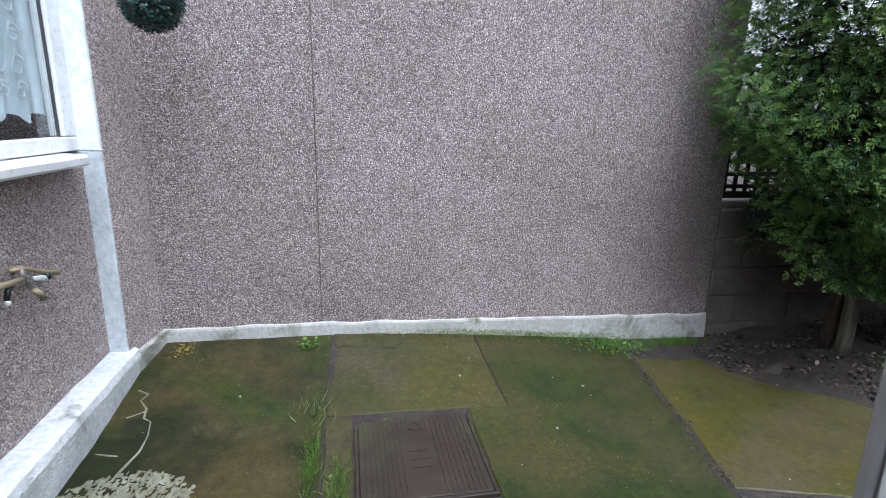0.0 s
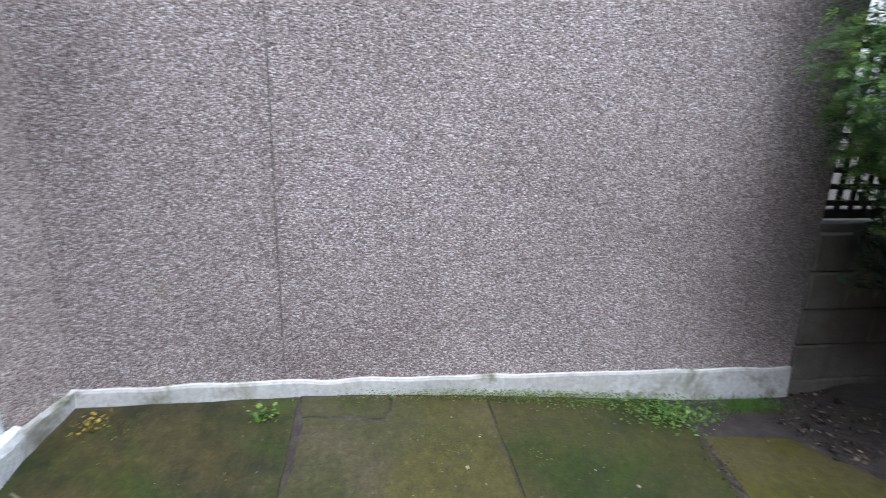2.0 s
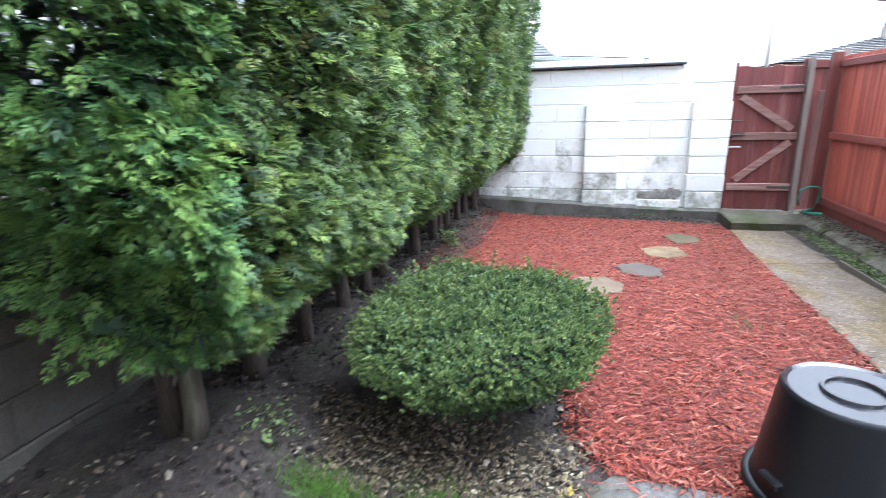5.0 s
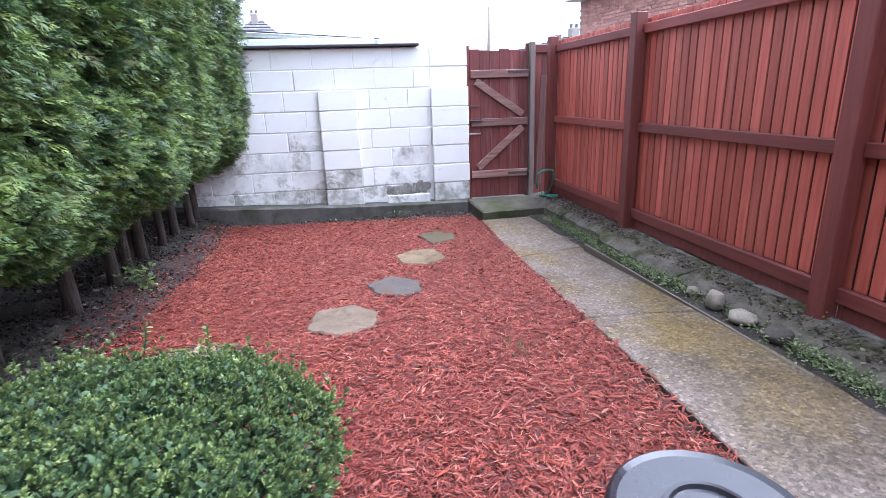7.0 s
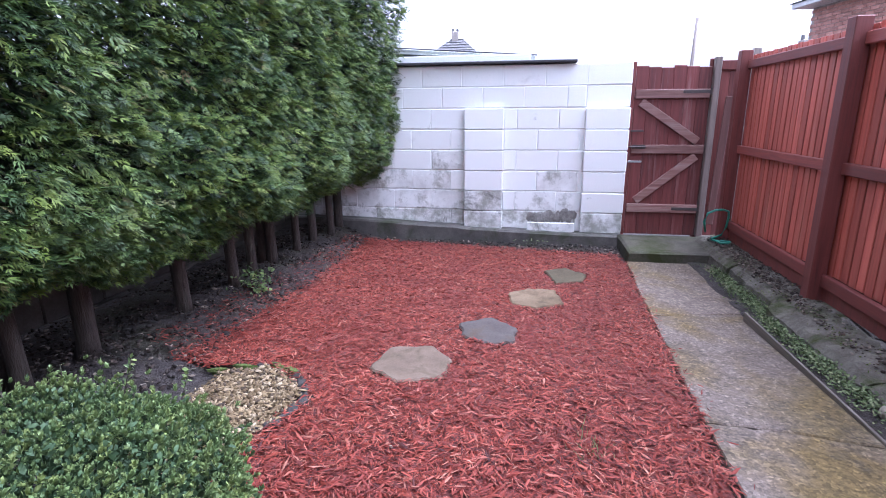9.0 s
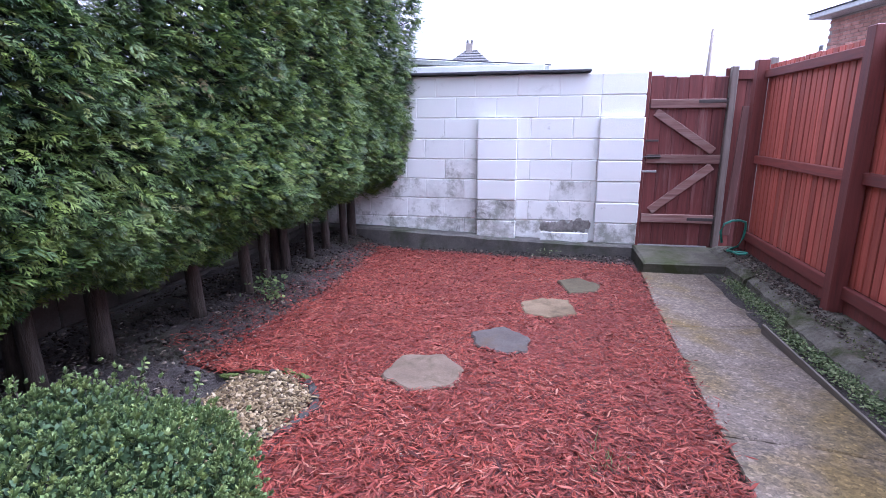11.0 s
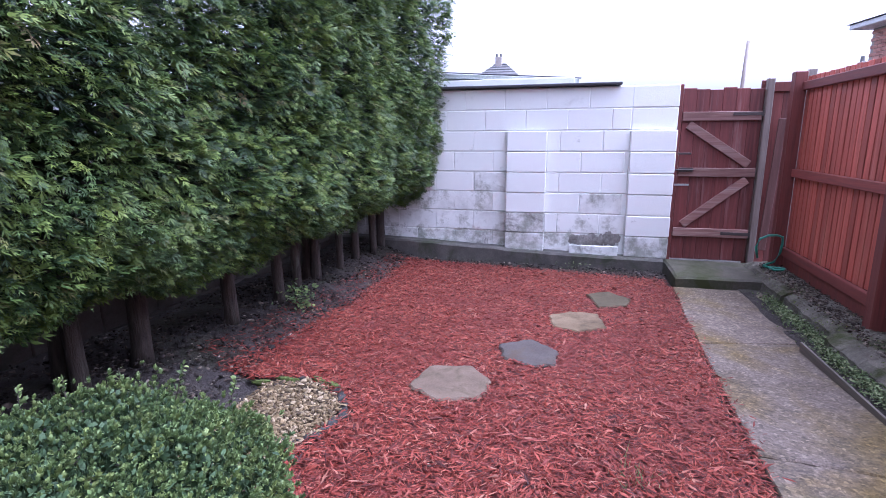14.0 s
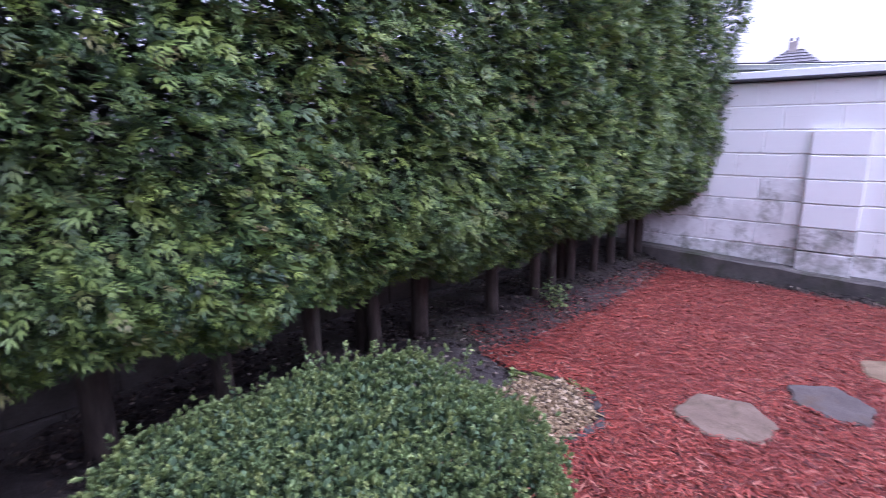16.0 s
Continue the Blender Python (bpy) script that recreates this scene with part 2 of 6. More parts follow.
def island_mat(name, stops, rough=0.6, scale=60.0, trans=0.0, bump=0.0, spec=0.3, patch=None, tips=None):
    """Many small pieces in one mesh: each takes its own shade; patch: a slow change of shade over the plant, tips: smaller clumps of another shade."""
    m, t, bsdf, out = material(name)
    geo = t.nodes.new("ShaderNodeNewGeometry")
    col = ramp_node(t, stops, geo.outputs["Random Per Island"])
    fine = noise_node(t, geo.outputs["Position"], scale, 3, 0.6)
    col = mix(t, col, ramp_node(t, [(0.3, (0.75,) * 3), (0.7, (1.2,) * 3)], fine), 0.8, "MULTIPLY")
    if patch:
        s = noise_node(t, geo.outputs["Position"], patch[0], 3, 0.5)
        col = mix(t, col, patch[1], ramp_node(t, [(0.45, (0, 0, 0)), (0.7, (0.6,) * 3)], s))
    if tips:
        s = noise_node(t, geo.outputs["Position"], tips[0], 3, 0.6)
        col = mix(t, col, tips[1], ramp_node(t, [(0.52, (0, 0, 0)), (0.68, (0.75,) * 3)], s))
    t.links.new(col, bsdf.inputs["Base Color"])
    bsdf.inputs["Roughness"].default_value = rough
    bsdf.inputs["Specular IOR Level"].default_value = spec
    if trans:
        tr = t.nodes.new("ShaderNodeBsdfTranslucent")
        t.links.new(col, tr.inputs["Color"])
        ms = t.nodes.new("ShaderNodeMixShader")
        ms.inputs[0].default_value = trans
        t.links.new(bsdf.outputs[0], ms.inputs[1])
        t.links.new(tr.outputs[0], ms.inputs[2])
        t.links.new(ms.outputs[0], out.inputs["Surface"])
    if bump:
        bump_node(t, bsdf, fine, bump, 0.003)
    return m


def pebbledash(name, tone=1.0, stain=None):
    """Small mixed stones thrown on render: each stone its own shade, dark gaps, slow weather stains."""
    m, t, bsdf, out = material(name)
    vec = coords(t)
    wob = t.nodes.new("ShaderNodeTexNoise")
    wob.inputs["Scale"].default_value = 60
    t.links.new(vec, wob.inputs["Vector"])
    add = t.nodes.new("ShaderNodeVectorMath")
    add.operation = "MULTIPLY_ADD"
    add.inputs[1].default_value = (0.006,) * 3
    t.links.new(wob.outputs["Color"], add.inputs[0])
    t.links.new(vec, add.inputs[2])
    vo = t.nodes.new("ShaderNodeTexVoronoi")
    vo.inputs["Scale"].default_value = 155
    t.links.new(add.outputs[0], vo.inputs["Vector"])
    sep = t.nodes.new("ShaderNodeSeparateColor")
    t.links.new(vo.outputs["Color"], sep.inputs[0])
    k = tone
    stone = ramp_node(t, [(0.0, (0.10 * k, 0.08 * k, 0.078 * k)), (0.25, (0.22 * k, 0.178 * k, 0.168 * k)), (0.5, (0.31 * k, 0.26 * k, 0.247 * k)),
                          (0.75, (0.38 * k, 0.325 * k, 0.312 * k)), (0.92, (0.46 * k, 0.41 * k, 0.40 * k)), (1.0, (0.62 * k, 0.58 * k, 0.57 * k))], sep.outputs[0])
    gap = ramp_node(t, [(0.25, (1, 1, 1)), (0.8, (0.42,) * 3)], vo.outputs["Distance"])
    col = mix(t, stone, gap, 0.85, "MULTIPLY")
    s = noise_node(t, vec, 1.3, 8, 0.62, 0.3)
    col = mix(t, col, ramp_node(t, [(0.3, (0.78, 0.74, 0.74)), (0.55, (1, 1, 1)), (0.75, (1.12, 1.1, 1.16))], s), 0.9, "MULTIPLY")
    # darkens round one point: stain and shade together in one colour
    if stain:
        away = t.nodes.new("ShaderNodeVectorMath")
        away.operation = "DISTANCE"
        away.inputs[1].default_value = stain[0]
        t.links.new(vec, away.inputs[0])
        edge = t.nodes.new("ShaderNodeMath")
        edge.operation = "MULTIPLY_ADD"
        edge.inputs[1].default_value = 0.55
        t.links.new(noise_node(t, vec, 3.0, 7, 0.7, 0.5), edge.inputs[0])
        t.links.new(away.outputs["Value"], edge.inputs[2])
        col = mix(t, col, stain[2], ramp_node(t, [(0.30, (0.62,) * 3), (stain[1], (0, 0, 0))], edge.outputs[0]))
    s2 = noise_node(t, vec, 3.5, 6, 0.6)
    col = mix(t, col, (0.20, 0.175, 0.11), ramp_node(t, [(0.62, (0, 0, 0)), (0.8, (0.45,) * 3)], s2))
    t.links.new(col, bsdf.inputs["Base Color"])
    bsdf.inputs["Roughness"].default_value = 0.72
    inv = t.nodes.new("ShaderNodeMath")
    inv.operation = "SUBTRACT"
    inv.inputs[0].default_value = 1.0
    t.links.new(vo.outputs["Distance"], inv.inputs[1])
    bump_node(t, bsdf, inv.outputs[0], 0.9, 0.006)
    return m


def mossy(name, base, moss, moss2, wet=0.35, cover=(0.38, 0.6), patch=None, spec=0.22, dry=0.95, blot=(0.022, 0.024, 0.014), grit=0.35):
    """Old concrete under algae and moss, damp in places."""
    m, t, bsdf, out = material(name)
    vec = coords(t)
    n1 = noise_node(t, vec, 1.6, 9, 0.62, 0.3)
    n2 = noise_node(t, vec, 5.0, 9, 0.7, 0.2)
    n3 = noise_node(t, vec, 130, 4, 0.7)
    n4 = noise_node(t, vec, 1.1, 9, 0.66, 0.8)
    n5 = noise_node(t, vec, 24, 8, 0.75, 0.4)
    col = ramp_node(t, [(0.3, tuple(c * 0.7 for c in base)), (0.7, tuple(c * 1.15 for c in base))], n2)
    col = mix(t, col, moss, ramp_node(t, [(cover[0], (0, 0, 0)), (cover[1], (0.92,) * 3)], n1))
    col = mix(t, col, moss2, ramp_node(t, [(0.5, (0, 0, 0)), (0.68, (0.85,) * 3)], n4))
    if patch:
        col = mix(t, col, patch, ramp_node(t, [(0.47, (0, 0, 0)), (0.64, (0.9,) * 3)], noise_node(t, vec, 1.35, 9, 0.6, 0.6)))
    col = mix(t, col, blot, ramp_node(t, [(0.53, (0, 0, 0)), (0.70, (0.8,) * 3)], n2))
    col = mix(t, col, ramp_node(t, [(0.3, (0.65,) * 3), (0.7, (1.3,) * 3)], n3), 0.8, "MULTIPLY")
    col = mix(t, col, ramp_node(t, [(0.34, (0.65,) * 3), (0.5, (0.95,) * 3), (0.68, (1.4,) * 3)], n5), 0.8, "MULTIPLY")
    agg = t.nodes.new("ShaderNodeTexVoronoi")
    agg.inputs["Scale"].default_value = 75
    t.links.new(vec, agg.inputs["Vector"])
    ag = t.nodes.new("ShaderNodeSeparateColor")
    t.links.new(agg.outputs["Color"], ag.inputs[0])
    col = mix(t, col, ramp_node(t, [(0.0, (0.6,) * 3), (0.5, (0.95,) * 3), (0.85, (1.15,) * 3), (1.0, (1.7,) * 3)], ag.outputs[0]), grit, "MULTIPLY")
    oi = t.nodes.new("ShaderNodeObjectInfo")
    col = mix(t, col, ramp_node(t, [(0, (0.93, 0.93, 0.93)), (1, (1.07, 1.06, 1.05))], oi.outputs["Random"]), 1.0, "MULTIPLY")
    t.links.new(col, bsdf.inputs["Base Color"])
    set_rough(t, bsdf, n1, wet, dry)
    bsdf.inputs["Specular IOR Level"].default_value = spec
    nb = bump_node(t, bsdf, n3, 0.35, 0.003)
    bump_node(t, bsdf, n2, 0.3, 0.012, nb)
    return m


def plain(name, col, rough=0.5, metal=0.0, spec=0.5):
    m, t, bsdf, out = material(name)
    vec = coords(t)
    c = mix(t, col, ramp_node(t, [(0.3, (0.82,) * 3), (0.7, (1.12,) * 3)], noise_node(t, vec, 14, 6)), 0.7, "MULTIPLY")
    t.links.new(c, bsdf.inputs["Base Color"])
    bsdf.inputs["Metallic"].default_value, bsdf.inputs["Specular IOR Level"].default_value = metal, spec
    set_rough(t, bsdf, noise_node(t, vec, 35, 4), rough * 0.8, min(1.0, rough * 1.25))
    return m


def white_paint(name, worn):
    """Masonry paint on concrete block: grain, greying and green algae in clouds, scuffs. worn: the noise level above which the paint has gone."""
    m, t, bsdf, out = material(name)
    vec = coords(t)
    n1, n2, n3 = noise_node(t, vec, 2.2, 8, 0.68, 0.5), noise_node(t, vec, 60, 5, 0.75), noise_node(t, vec, 6, 8, 0.7)
    col = mix(t, (0.86, 0.88, 0.85), (0.46, 0.46, 0.43), ramp_node(t, [(worn, (0, 0, 0)), (worn + 0.25, (0.8,) * 3)], n1))
    col = mix(t, col, (0.20, 0.21, 0.15), ramp_node(t, [(worn + 0.06, (0, 0, 0)), (worn + 0.2, (0.7,) * 3)], n3))
    col = mix(t, col, (0.10, 0.095, 0.085), ramp_node(t, [(worn + 0.17, (0, 0, 0)), (worn + 0.25, (0.65,) * 3)], noise_node(t, vec, 3.6, 9, 0.72, 0.8)))
    t.links.new(col, bsdf.inputs["Base Color"])
    bsdf.inputs["Roughness"].default_value = 0.75
    nb = bump_node(t, bsdf, n2, 0.4, 0.004)
    bump_node(t, bsdf, n3, 0.35, 0.015, nb)
    return m


def stained_wood(name, stops, rough=(0.45, 0.75), axis="z", fade=None):
    """Timber with long grain, weathered streaks, its own shade for each board."""
    st = {"z": (28, 28, 1.6), "y": (28, 1.6, 28), "x": (1.6, 28, 28)}[axis]
    m, t, bsdf, out = material(name)
    vec = coords(t)
    mp = t.nodes.new("ShaderNodeMapping")
    mp.inputs["Scale"].default_value = st
    t.links.new(vec, mp.inputs["Vector"])
    oi = t.nodes.new("ShaderNodeObjectInfo")
    g1 = noise_node(t, mp.outputs["Vector"], 1.0, 7, 0.7, 0.6)
    g2 = noise_node(t, mp.outputs["Vector"], 4.0, 4, 0.7)
    col = ramp_node(t, stops, g1)
    if fade:
        col = mix(t, col, fade, ramp_node(t, [(0.55, (0, 0, 0)), (0.72, (0.8,) * 3)], noise_node(t, mp.outputs["Vector"], 0.35, 6, 0.7, 0.3)))
    col = mix(t, col, ramp_node(t, [(0, (0.75,) * 3), (1, (1.25,) * 3)], oi.outputs["Random"]), 1.0, "MULTIPLY")
    t.links.new(col, bsdf.inputs["Base Color"])
    set_rough(t, bsdf, g1, *rough)
    bump_node(t, bsdf, g2, 0.35, 0.003)
    return m


# wall end by the hedge darkened: algae stain plus hedge shade as colour
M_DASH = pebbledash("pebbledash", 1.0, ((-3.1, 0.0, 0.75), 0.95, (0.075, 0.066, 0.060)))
# same pebbledash for the house, its colour lifted 1.4 times in place of light
M_DASH_BRIGHT = pebbledash("pebbledash_brightened", 1.4)
M_WHITE = white_paint("white_masonry_paint", 0.60)
M_BARE = surf("bared_render", [(0.3, (0.13, 0.12, 0.105)), (0.7, (0.36, 0.35, 0.32))], 14, bscale=60, bump=0.6)
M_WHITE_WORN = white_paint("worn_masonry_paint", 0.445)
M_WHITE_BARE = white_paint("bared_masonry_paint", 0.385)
M_REVEAL = surf("peeling_white_paint", [(0.3, (0.42, 0.47, 0.50)), (0.6, (0.55, 0.59, 0.61))], 4, rough=(0.55, 0.8), bscale=26, bump=0.5, bdist=0.008, stain=(0.16, 0.16, 0.155), stain_scale=7, stain_at=(0.68, 0.71))
M_REVEAL_WHITE = surf("flaking_white_paint", [(0.3, (0.66, 0.71, 0.72)), (0.6, (0.76, 0.80, 0.80))], 4, rough=(0.5, 0.75), bscale=22, bump=0.35, bdist=0.006, stain=(0.20, 0.20, 0.19), stain_scale=9, stain_at=(0.67, 0.69))
M_LEDGE = surf("painted_ledge", [(0.3, (0.44, 0.46, 0.47)), (0.6, (0.58, 0.60, 0.61))], 5, rough=(0.7, 0.95), bscale=38, bump=0.9, bdist=0.012, stain=(0.16, 0.16, 0.14), stain_scale=4, stain_at=(0.6, 0.74))
M_PLINTH = surf("plinth_paint", [(0.3, (0.2628, 0.257, 0.2398)), (0.6, (0.3879, 0.3856, 0.3743))], 2.2, rough=(0.6, 0.9), bscale=40, bump=0.4, stain=(0.09384, 0.09792, 0.05263), stain_scale=3.2, stain_at=(0.56, 0.7))
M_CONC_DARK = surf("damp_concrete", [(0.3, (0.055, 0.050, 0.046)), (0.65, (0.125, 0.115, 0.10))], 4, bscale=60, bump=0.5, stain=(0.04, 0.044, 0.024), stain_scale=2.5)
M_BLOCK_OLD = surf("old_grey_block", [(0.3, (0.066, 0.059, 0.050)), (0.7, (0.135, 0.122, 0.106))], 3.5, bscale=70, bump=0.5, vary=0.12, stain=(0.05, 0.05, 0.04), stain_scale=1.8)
M_PATH = mossy("path_concrete", (0.145, 0.117, 0.094), (0.072, 0.056, 0.034), (0.108, 0.084, 0.040), 0.55, (0.46, 0.66), (0.112, 0.080, 0.028), 0.15, 0.9, (0.050, 0.042, 0.034), 0.9)
M_PATIO = mossy("mossy_concrete", (0.045, 0.036, 0.014), (0.0055, 0.0090, 0.0010), (0.022, 0.037, 0.0020), 0.40, (0.38, 0.56), (0.044, 0.034, 0.010), 0.22, 0.95, (0.006, 0.007, 0.004))
M_PATIO_GREEN = mossy("green_moss_concrete", (0.034, 0.031, 0.011), (0.0105, 0.0185, 0.0012), (0.021, 0.034, 0.0018), 0.40, (0.38, 0.58), (0.034, 0.030, 0.008), 0.22, 0.95, (0.012, 0.014, 0.006))
M_PATIO_BROWN = mossy("brown_concrete", (0.056, 0.046, 0.026), (0.026, 0.025, 0.0046), (0.024, 0.028, 0.0045), 0.42, (0.42, 0.64), (0.042, 0.037, 0.008), 0.22, 0.95, (0.018, 0.017, 0.009))
M_PATIO_GOLD = mossy("golden_moss_concrete", (0.066, 0.054, 0.032), (0.044, 0.040, 0.0035), (0.030, 0.033, 0.0022), 0.30, (0.36, 0.55), (0.052, 0.043, 0.016), 0.25, 0.85, (0.026, 0.024, 0.009), 0.25)
M_PATIO_WET = mossy("wet_grey_concrete", (0.055, 0.050, 0.045), (0.040, 0.036, 0.026), (0.046, 0.042, 0.034), 0.02, (0.5, 0.75), (0.038, 0.035, 0.020), 0.6, 0.40, (0.030, 0.027, 0.02), 0.5)
M_SOIL = surf("dark_soil", [(0.25, (0.016, 0.0125, 0.0105)), (0.5, (0.032, 0.025, 0.022)), (0.75, (0.062, 0.049, 0.043))], 9, rough=(0.75, 1.0), bscale=45, bump=1.0, bdist=0.025, stain=(0.034, 0.032, 0.018), stain_scale=2.2)
M_MULCH_BED = surf("mulch_bed", [(0.3, (0.045, 0.0085, 0.006)), (0.7, (0.120, 0.0215, 0.014))], 25, bscale=60, bump=0.8, bdist=0.01)
M_CHIP = island_mat("red_bark_chip", [(0.0, (0.030, 0.0062, 0.0042)), (0.2, (0.098, 0.0160, 0.0094)), (0.55, (0.155, 0.0260, 0.0150)), (0.82, (0.225, 0.050, 0.030)), (0.95, (0.238, 0.08501, 0.05663)), (1.0, (0.2708, 0.1292, 0.08669))], 0.62, 50, bump=0.4, spec=0.22,
                    patch=(1.9, (0.105, 0.0185, 0.0135)))
M_LITTER = island_mat("leaf_litter", [(0.0, (0.018, 0.012, 0.0095)), (0.5, (0.048, 0.033, 0.024)), (0.85, (0.10, 0.076, 0.056)), (1.0, (0.23, 0.195, 0.155))], 0.75, 40, bump=0.3)
M_DRYLEAF = island_mat("dry_leaf", [(0.0, (0.030, 0.021, 0.012)), (0.5, (0.082, 0.062, 0.036)), (0.85, (0.15, 0.12, 0.074)), (1.0, (0.25, 0.215, 0.15))], 0.7, 40, bump=0.3)
M_CLOD = island_mat("soil_clod", [(0.0, (0.014, 0.011, 0.009)), (0.7, (0.034, 0.027, 0.0235)), (1.0, (0.07, 0.056, 0.048))], 0.95, 60, bump=0.6)
M_GRAVEL = island_mat("buff_gravel", [(0.0, (0.030, 0.019, 0.010)), (0.35, (0.098, 0.066, 0.030)), (0.75, (0.178, 0.128, 0.064)), (1.0, (0.275, 0.22, 0.14))], 0.75, 60, bump=0.4)
M_CONIFER = island_mat("conifer_spray", [(0.0, (0.016, 0.034, 0.017)), (0.35, (0.044, 0.084, 0.028)), (0.7, (0.094, 0.152, 0.040)), (0.93, (0.178, 0.245, 0.052)), (1.0, (0.135, 0.105, 0.048))], 0.55, 30, 0.28,
                       patch=(1.1, (0.080, 0.122, 0.040)), tips=(9.0, (0.178, 0.238, 0.040)))
# conifer colours raised for the hedge end, with extra light put into them
M_CONIFER_END = island_mat("lit_conifer_spray", [(0.0, (0.024, 0.060, 0.026)), (0.35, (0.068, 0.145, 0.050)), (0.7, (0.138, 0.255, 0.070)), (1.0, (0.235, 0.360, 0.09))], 0.55, 30, 0.36,
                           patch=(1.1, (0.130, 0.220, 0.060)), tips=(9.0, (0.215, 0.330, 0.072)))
# inner foliage, some of it brown, with the crown's own shade in the colour
M_CONIFER_IN = island_mat("shaded_inner_conifer", [(0.0, (0.008, 0.016, 0.007)), (0.6, (0.016, 0.034, 0.012)), (1.0, (0.04, 0.038, 0.02))], 0.7, 30, 0.1)
M_BOX = island_mat("box_leaf", [(0.0, (0.064, 0.100, 0.042)), (0.5, (0.110, 0.165, 0.060)), (0.85, (0.160, 0.225, 0.078)), (1.0, (0.235, 0.280, 0.10))], 0.5, 40, 0.2, spec=0.25, patch=(4.0, (0.140, 0.185, 0.060)), tips=(18.0, (0.235, 0.285, 0.085)))
# box leaf colours darkened for the inside, the bush's inner shade painted in
M_BOX_IN = island_mat("shaded_inner_box_leaf", [(0.0, (0.020, 0.040, 0.016)), (1.0, (0.050, 0.088, 0.034))], 0.7, 40, 0.1)
M_GRASS = island_mat("grass_blade", [(0.0, (0.04, 0.09, 0.012)), (0.6, (0.085, 0.17, 0.022)), (1.0, (0.15, 0.24, 0.05))], 0.55, 40, 0.25)
M_WEED = island_mat("weed_leaf", [(0.0, (0.055, 0.080, 0.030)), (0.6, (0.115, 0.155, 0.062)), (1.0, (0.25, 0.28, 0.14))], 0.7, 40, 0.2)
M_TRELLIS = plain("dark_trellis_wood", (0.022, 0.017, 0.014), 0.8)
M_BARK = surf("conifer_bark", [(0.3, (0.022, 0.017, 0.014)), (0.7, (0.082, 0.063, 0.050))], 14, (3, 3, 0.5), bscale=40, bump=0.9, bdist=0.01, stain=(0.16, 0.16, 0.12), stain_scale=3, stain_at=(0.55, 0.75))
M_FENCE = stained_wood("red_stained_boards", [(0.25, (0.25, 0.056, 0.037)), (0.5, (0.43, 0.100, 0.068)), (0.8, (0.58, 0.165, 0.115))], fade=(0.56, 0.22, 0.155))
M_FENCE_DARK = stained_wood("dark_red_timber", [(0.25, (0.084, 0.02124, 0.018)), (0.55, (0.1568, 0.04012, 0.0324)), (0.8, (0.224, 0.06372, 0.0504))])
M_RAIL = stained_wood("red_timber_rail", [(0.25, (0.11, 0.02645, 0.0207)), (0.55, (0.198, 0.04715, 0.0368)), (0.8, (0.275, 0.0782, 0.0598))], axis="y")
M_GATE = stained_wood("gate_board", [(0.25, (0.078, 0.0225, 0.0208)), (0.55, (0.156, 0.04, 0.0351)), (0.8, (0.228, 0.075, 0.065))], fade=(0.27, 0.165, 0.148))
M_GATE_RAIL = stained_wood("gate_rail_wood", [(0.25, (0.125, 0.055, 0.047)), (0.5, (0.235, 0.120, 0.100)), (0.8, (0.36, 0.245, 0.21))], axis="x", fade=(0.40, 0.315, 0.275))
M_GREYWOOD = stained_wood("weathered_grey_wood", [(0.25, (0.13, 0.105, 0.09)), (0.6, (0.25, 0.21, 0.185)), (0.85, (0.34, 0.30, 0.26))])
M_POSTWOOD = stained_wood("weathered_brown_post", [(0.25, (0.13, 0.098, 0.082)), (0.55, (0.27, 0.215, 0.185)), (0.85, (0.40, 0.345, 0.31))])
M_IRON = plain("rusty_iron", (0.10, 0.085, 0.08), 0.6, 0.6)
M_GALV = plain("galvanised_latch", (0.42, 0.42, 0.42), 0.45, 0.8)
M_STONE = surf("stepping_stone", [(0.3, (0.08431, 0.06136, 0.04284)), (0.7, (0.146, 0.1103, 0.07902))], 6, rough=(0.75, 0.95), bscale=110, bump=0.7, spec=0.15, stain=(0.06375, 0.04794, 0.02856), stain_scale=5)
M_SLATE = surf("blue_grey_stone", [(0.3, (0.050, 0.042, 0.037)), (0.7, (0.080, 0.069, 0.062))], 6, rough=(0.75, 0.95), bscale=110, bump=0.6, spec=0.15, stain=(0.06324, 0.04656, 0.03162), stain_scale=5)
M_STONE_TAN = surf("tan_stone", [(0.3, (0.09996, 0.07104, 0.0414)), (0.7, (0.1581, 0.1171, 0.072))], 6, rough=(0.75, 0.95), bscale=110, bump=0.6, spec=0.15, stain=(0.06732, 0.048, 0.027), stain_scale=5)
M_STONE_GREEN = surf("mossy_stone", [(0.3, (0.048, 0.039, 0.022)), (0.7, (0.082, 0.068, 0.042))], 6, rough=(0.75, 0.95), bscale=110, bump=0.6, spec=0.15)
M_ROCK = surf("garden_rock", [(0.3, (0.1756, 0.1533, 0.1155)), (0.7, (0.2766, 0.2453, 0.194))], 12, bscale=70, bump=0.5)
M_ROCK_DARK = surf("dark_edging_stone", [(0.3, (0.022, 0.020, 0.018)), (0.7, (0.065, 0.060, 0.055))], 12, rough=(0.85, 1.0), bscale=70, bump=0.7, spec=0.1)
M_MOSS = surf("green_moss", [(0.3, (0.045, 0.07, 0.012)), (0.7, (0.10, 0.13, 0.025))], 30, rough=(0.9, 1.0), bscale=150, bump=1.0, bdist=0.01)
M_UPVC = plain("white_window_frame", (0.738, 0.756, 0.765), 0.28)
M_WETBLACK = plain("wet_black_plastic", (0.02, 0.02, 0.024), 0.14)
M_BLACK = plain("black_plastic", (0.009, 0.009, 0.011), 0.36, 0.0, 0.35)
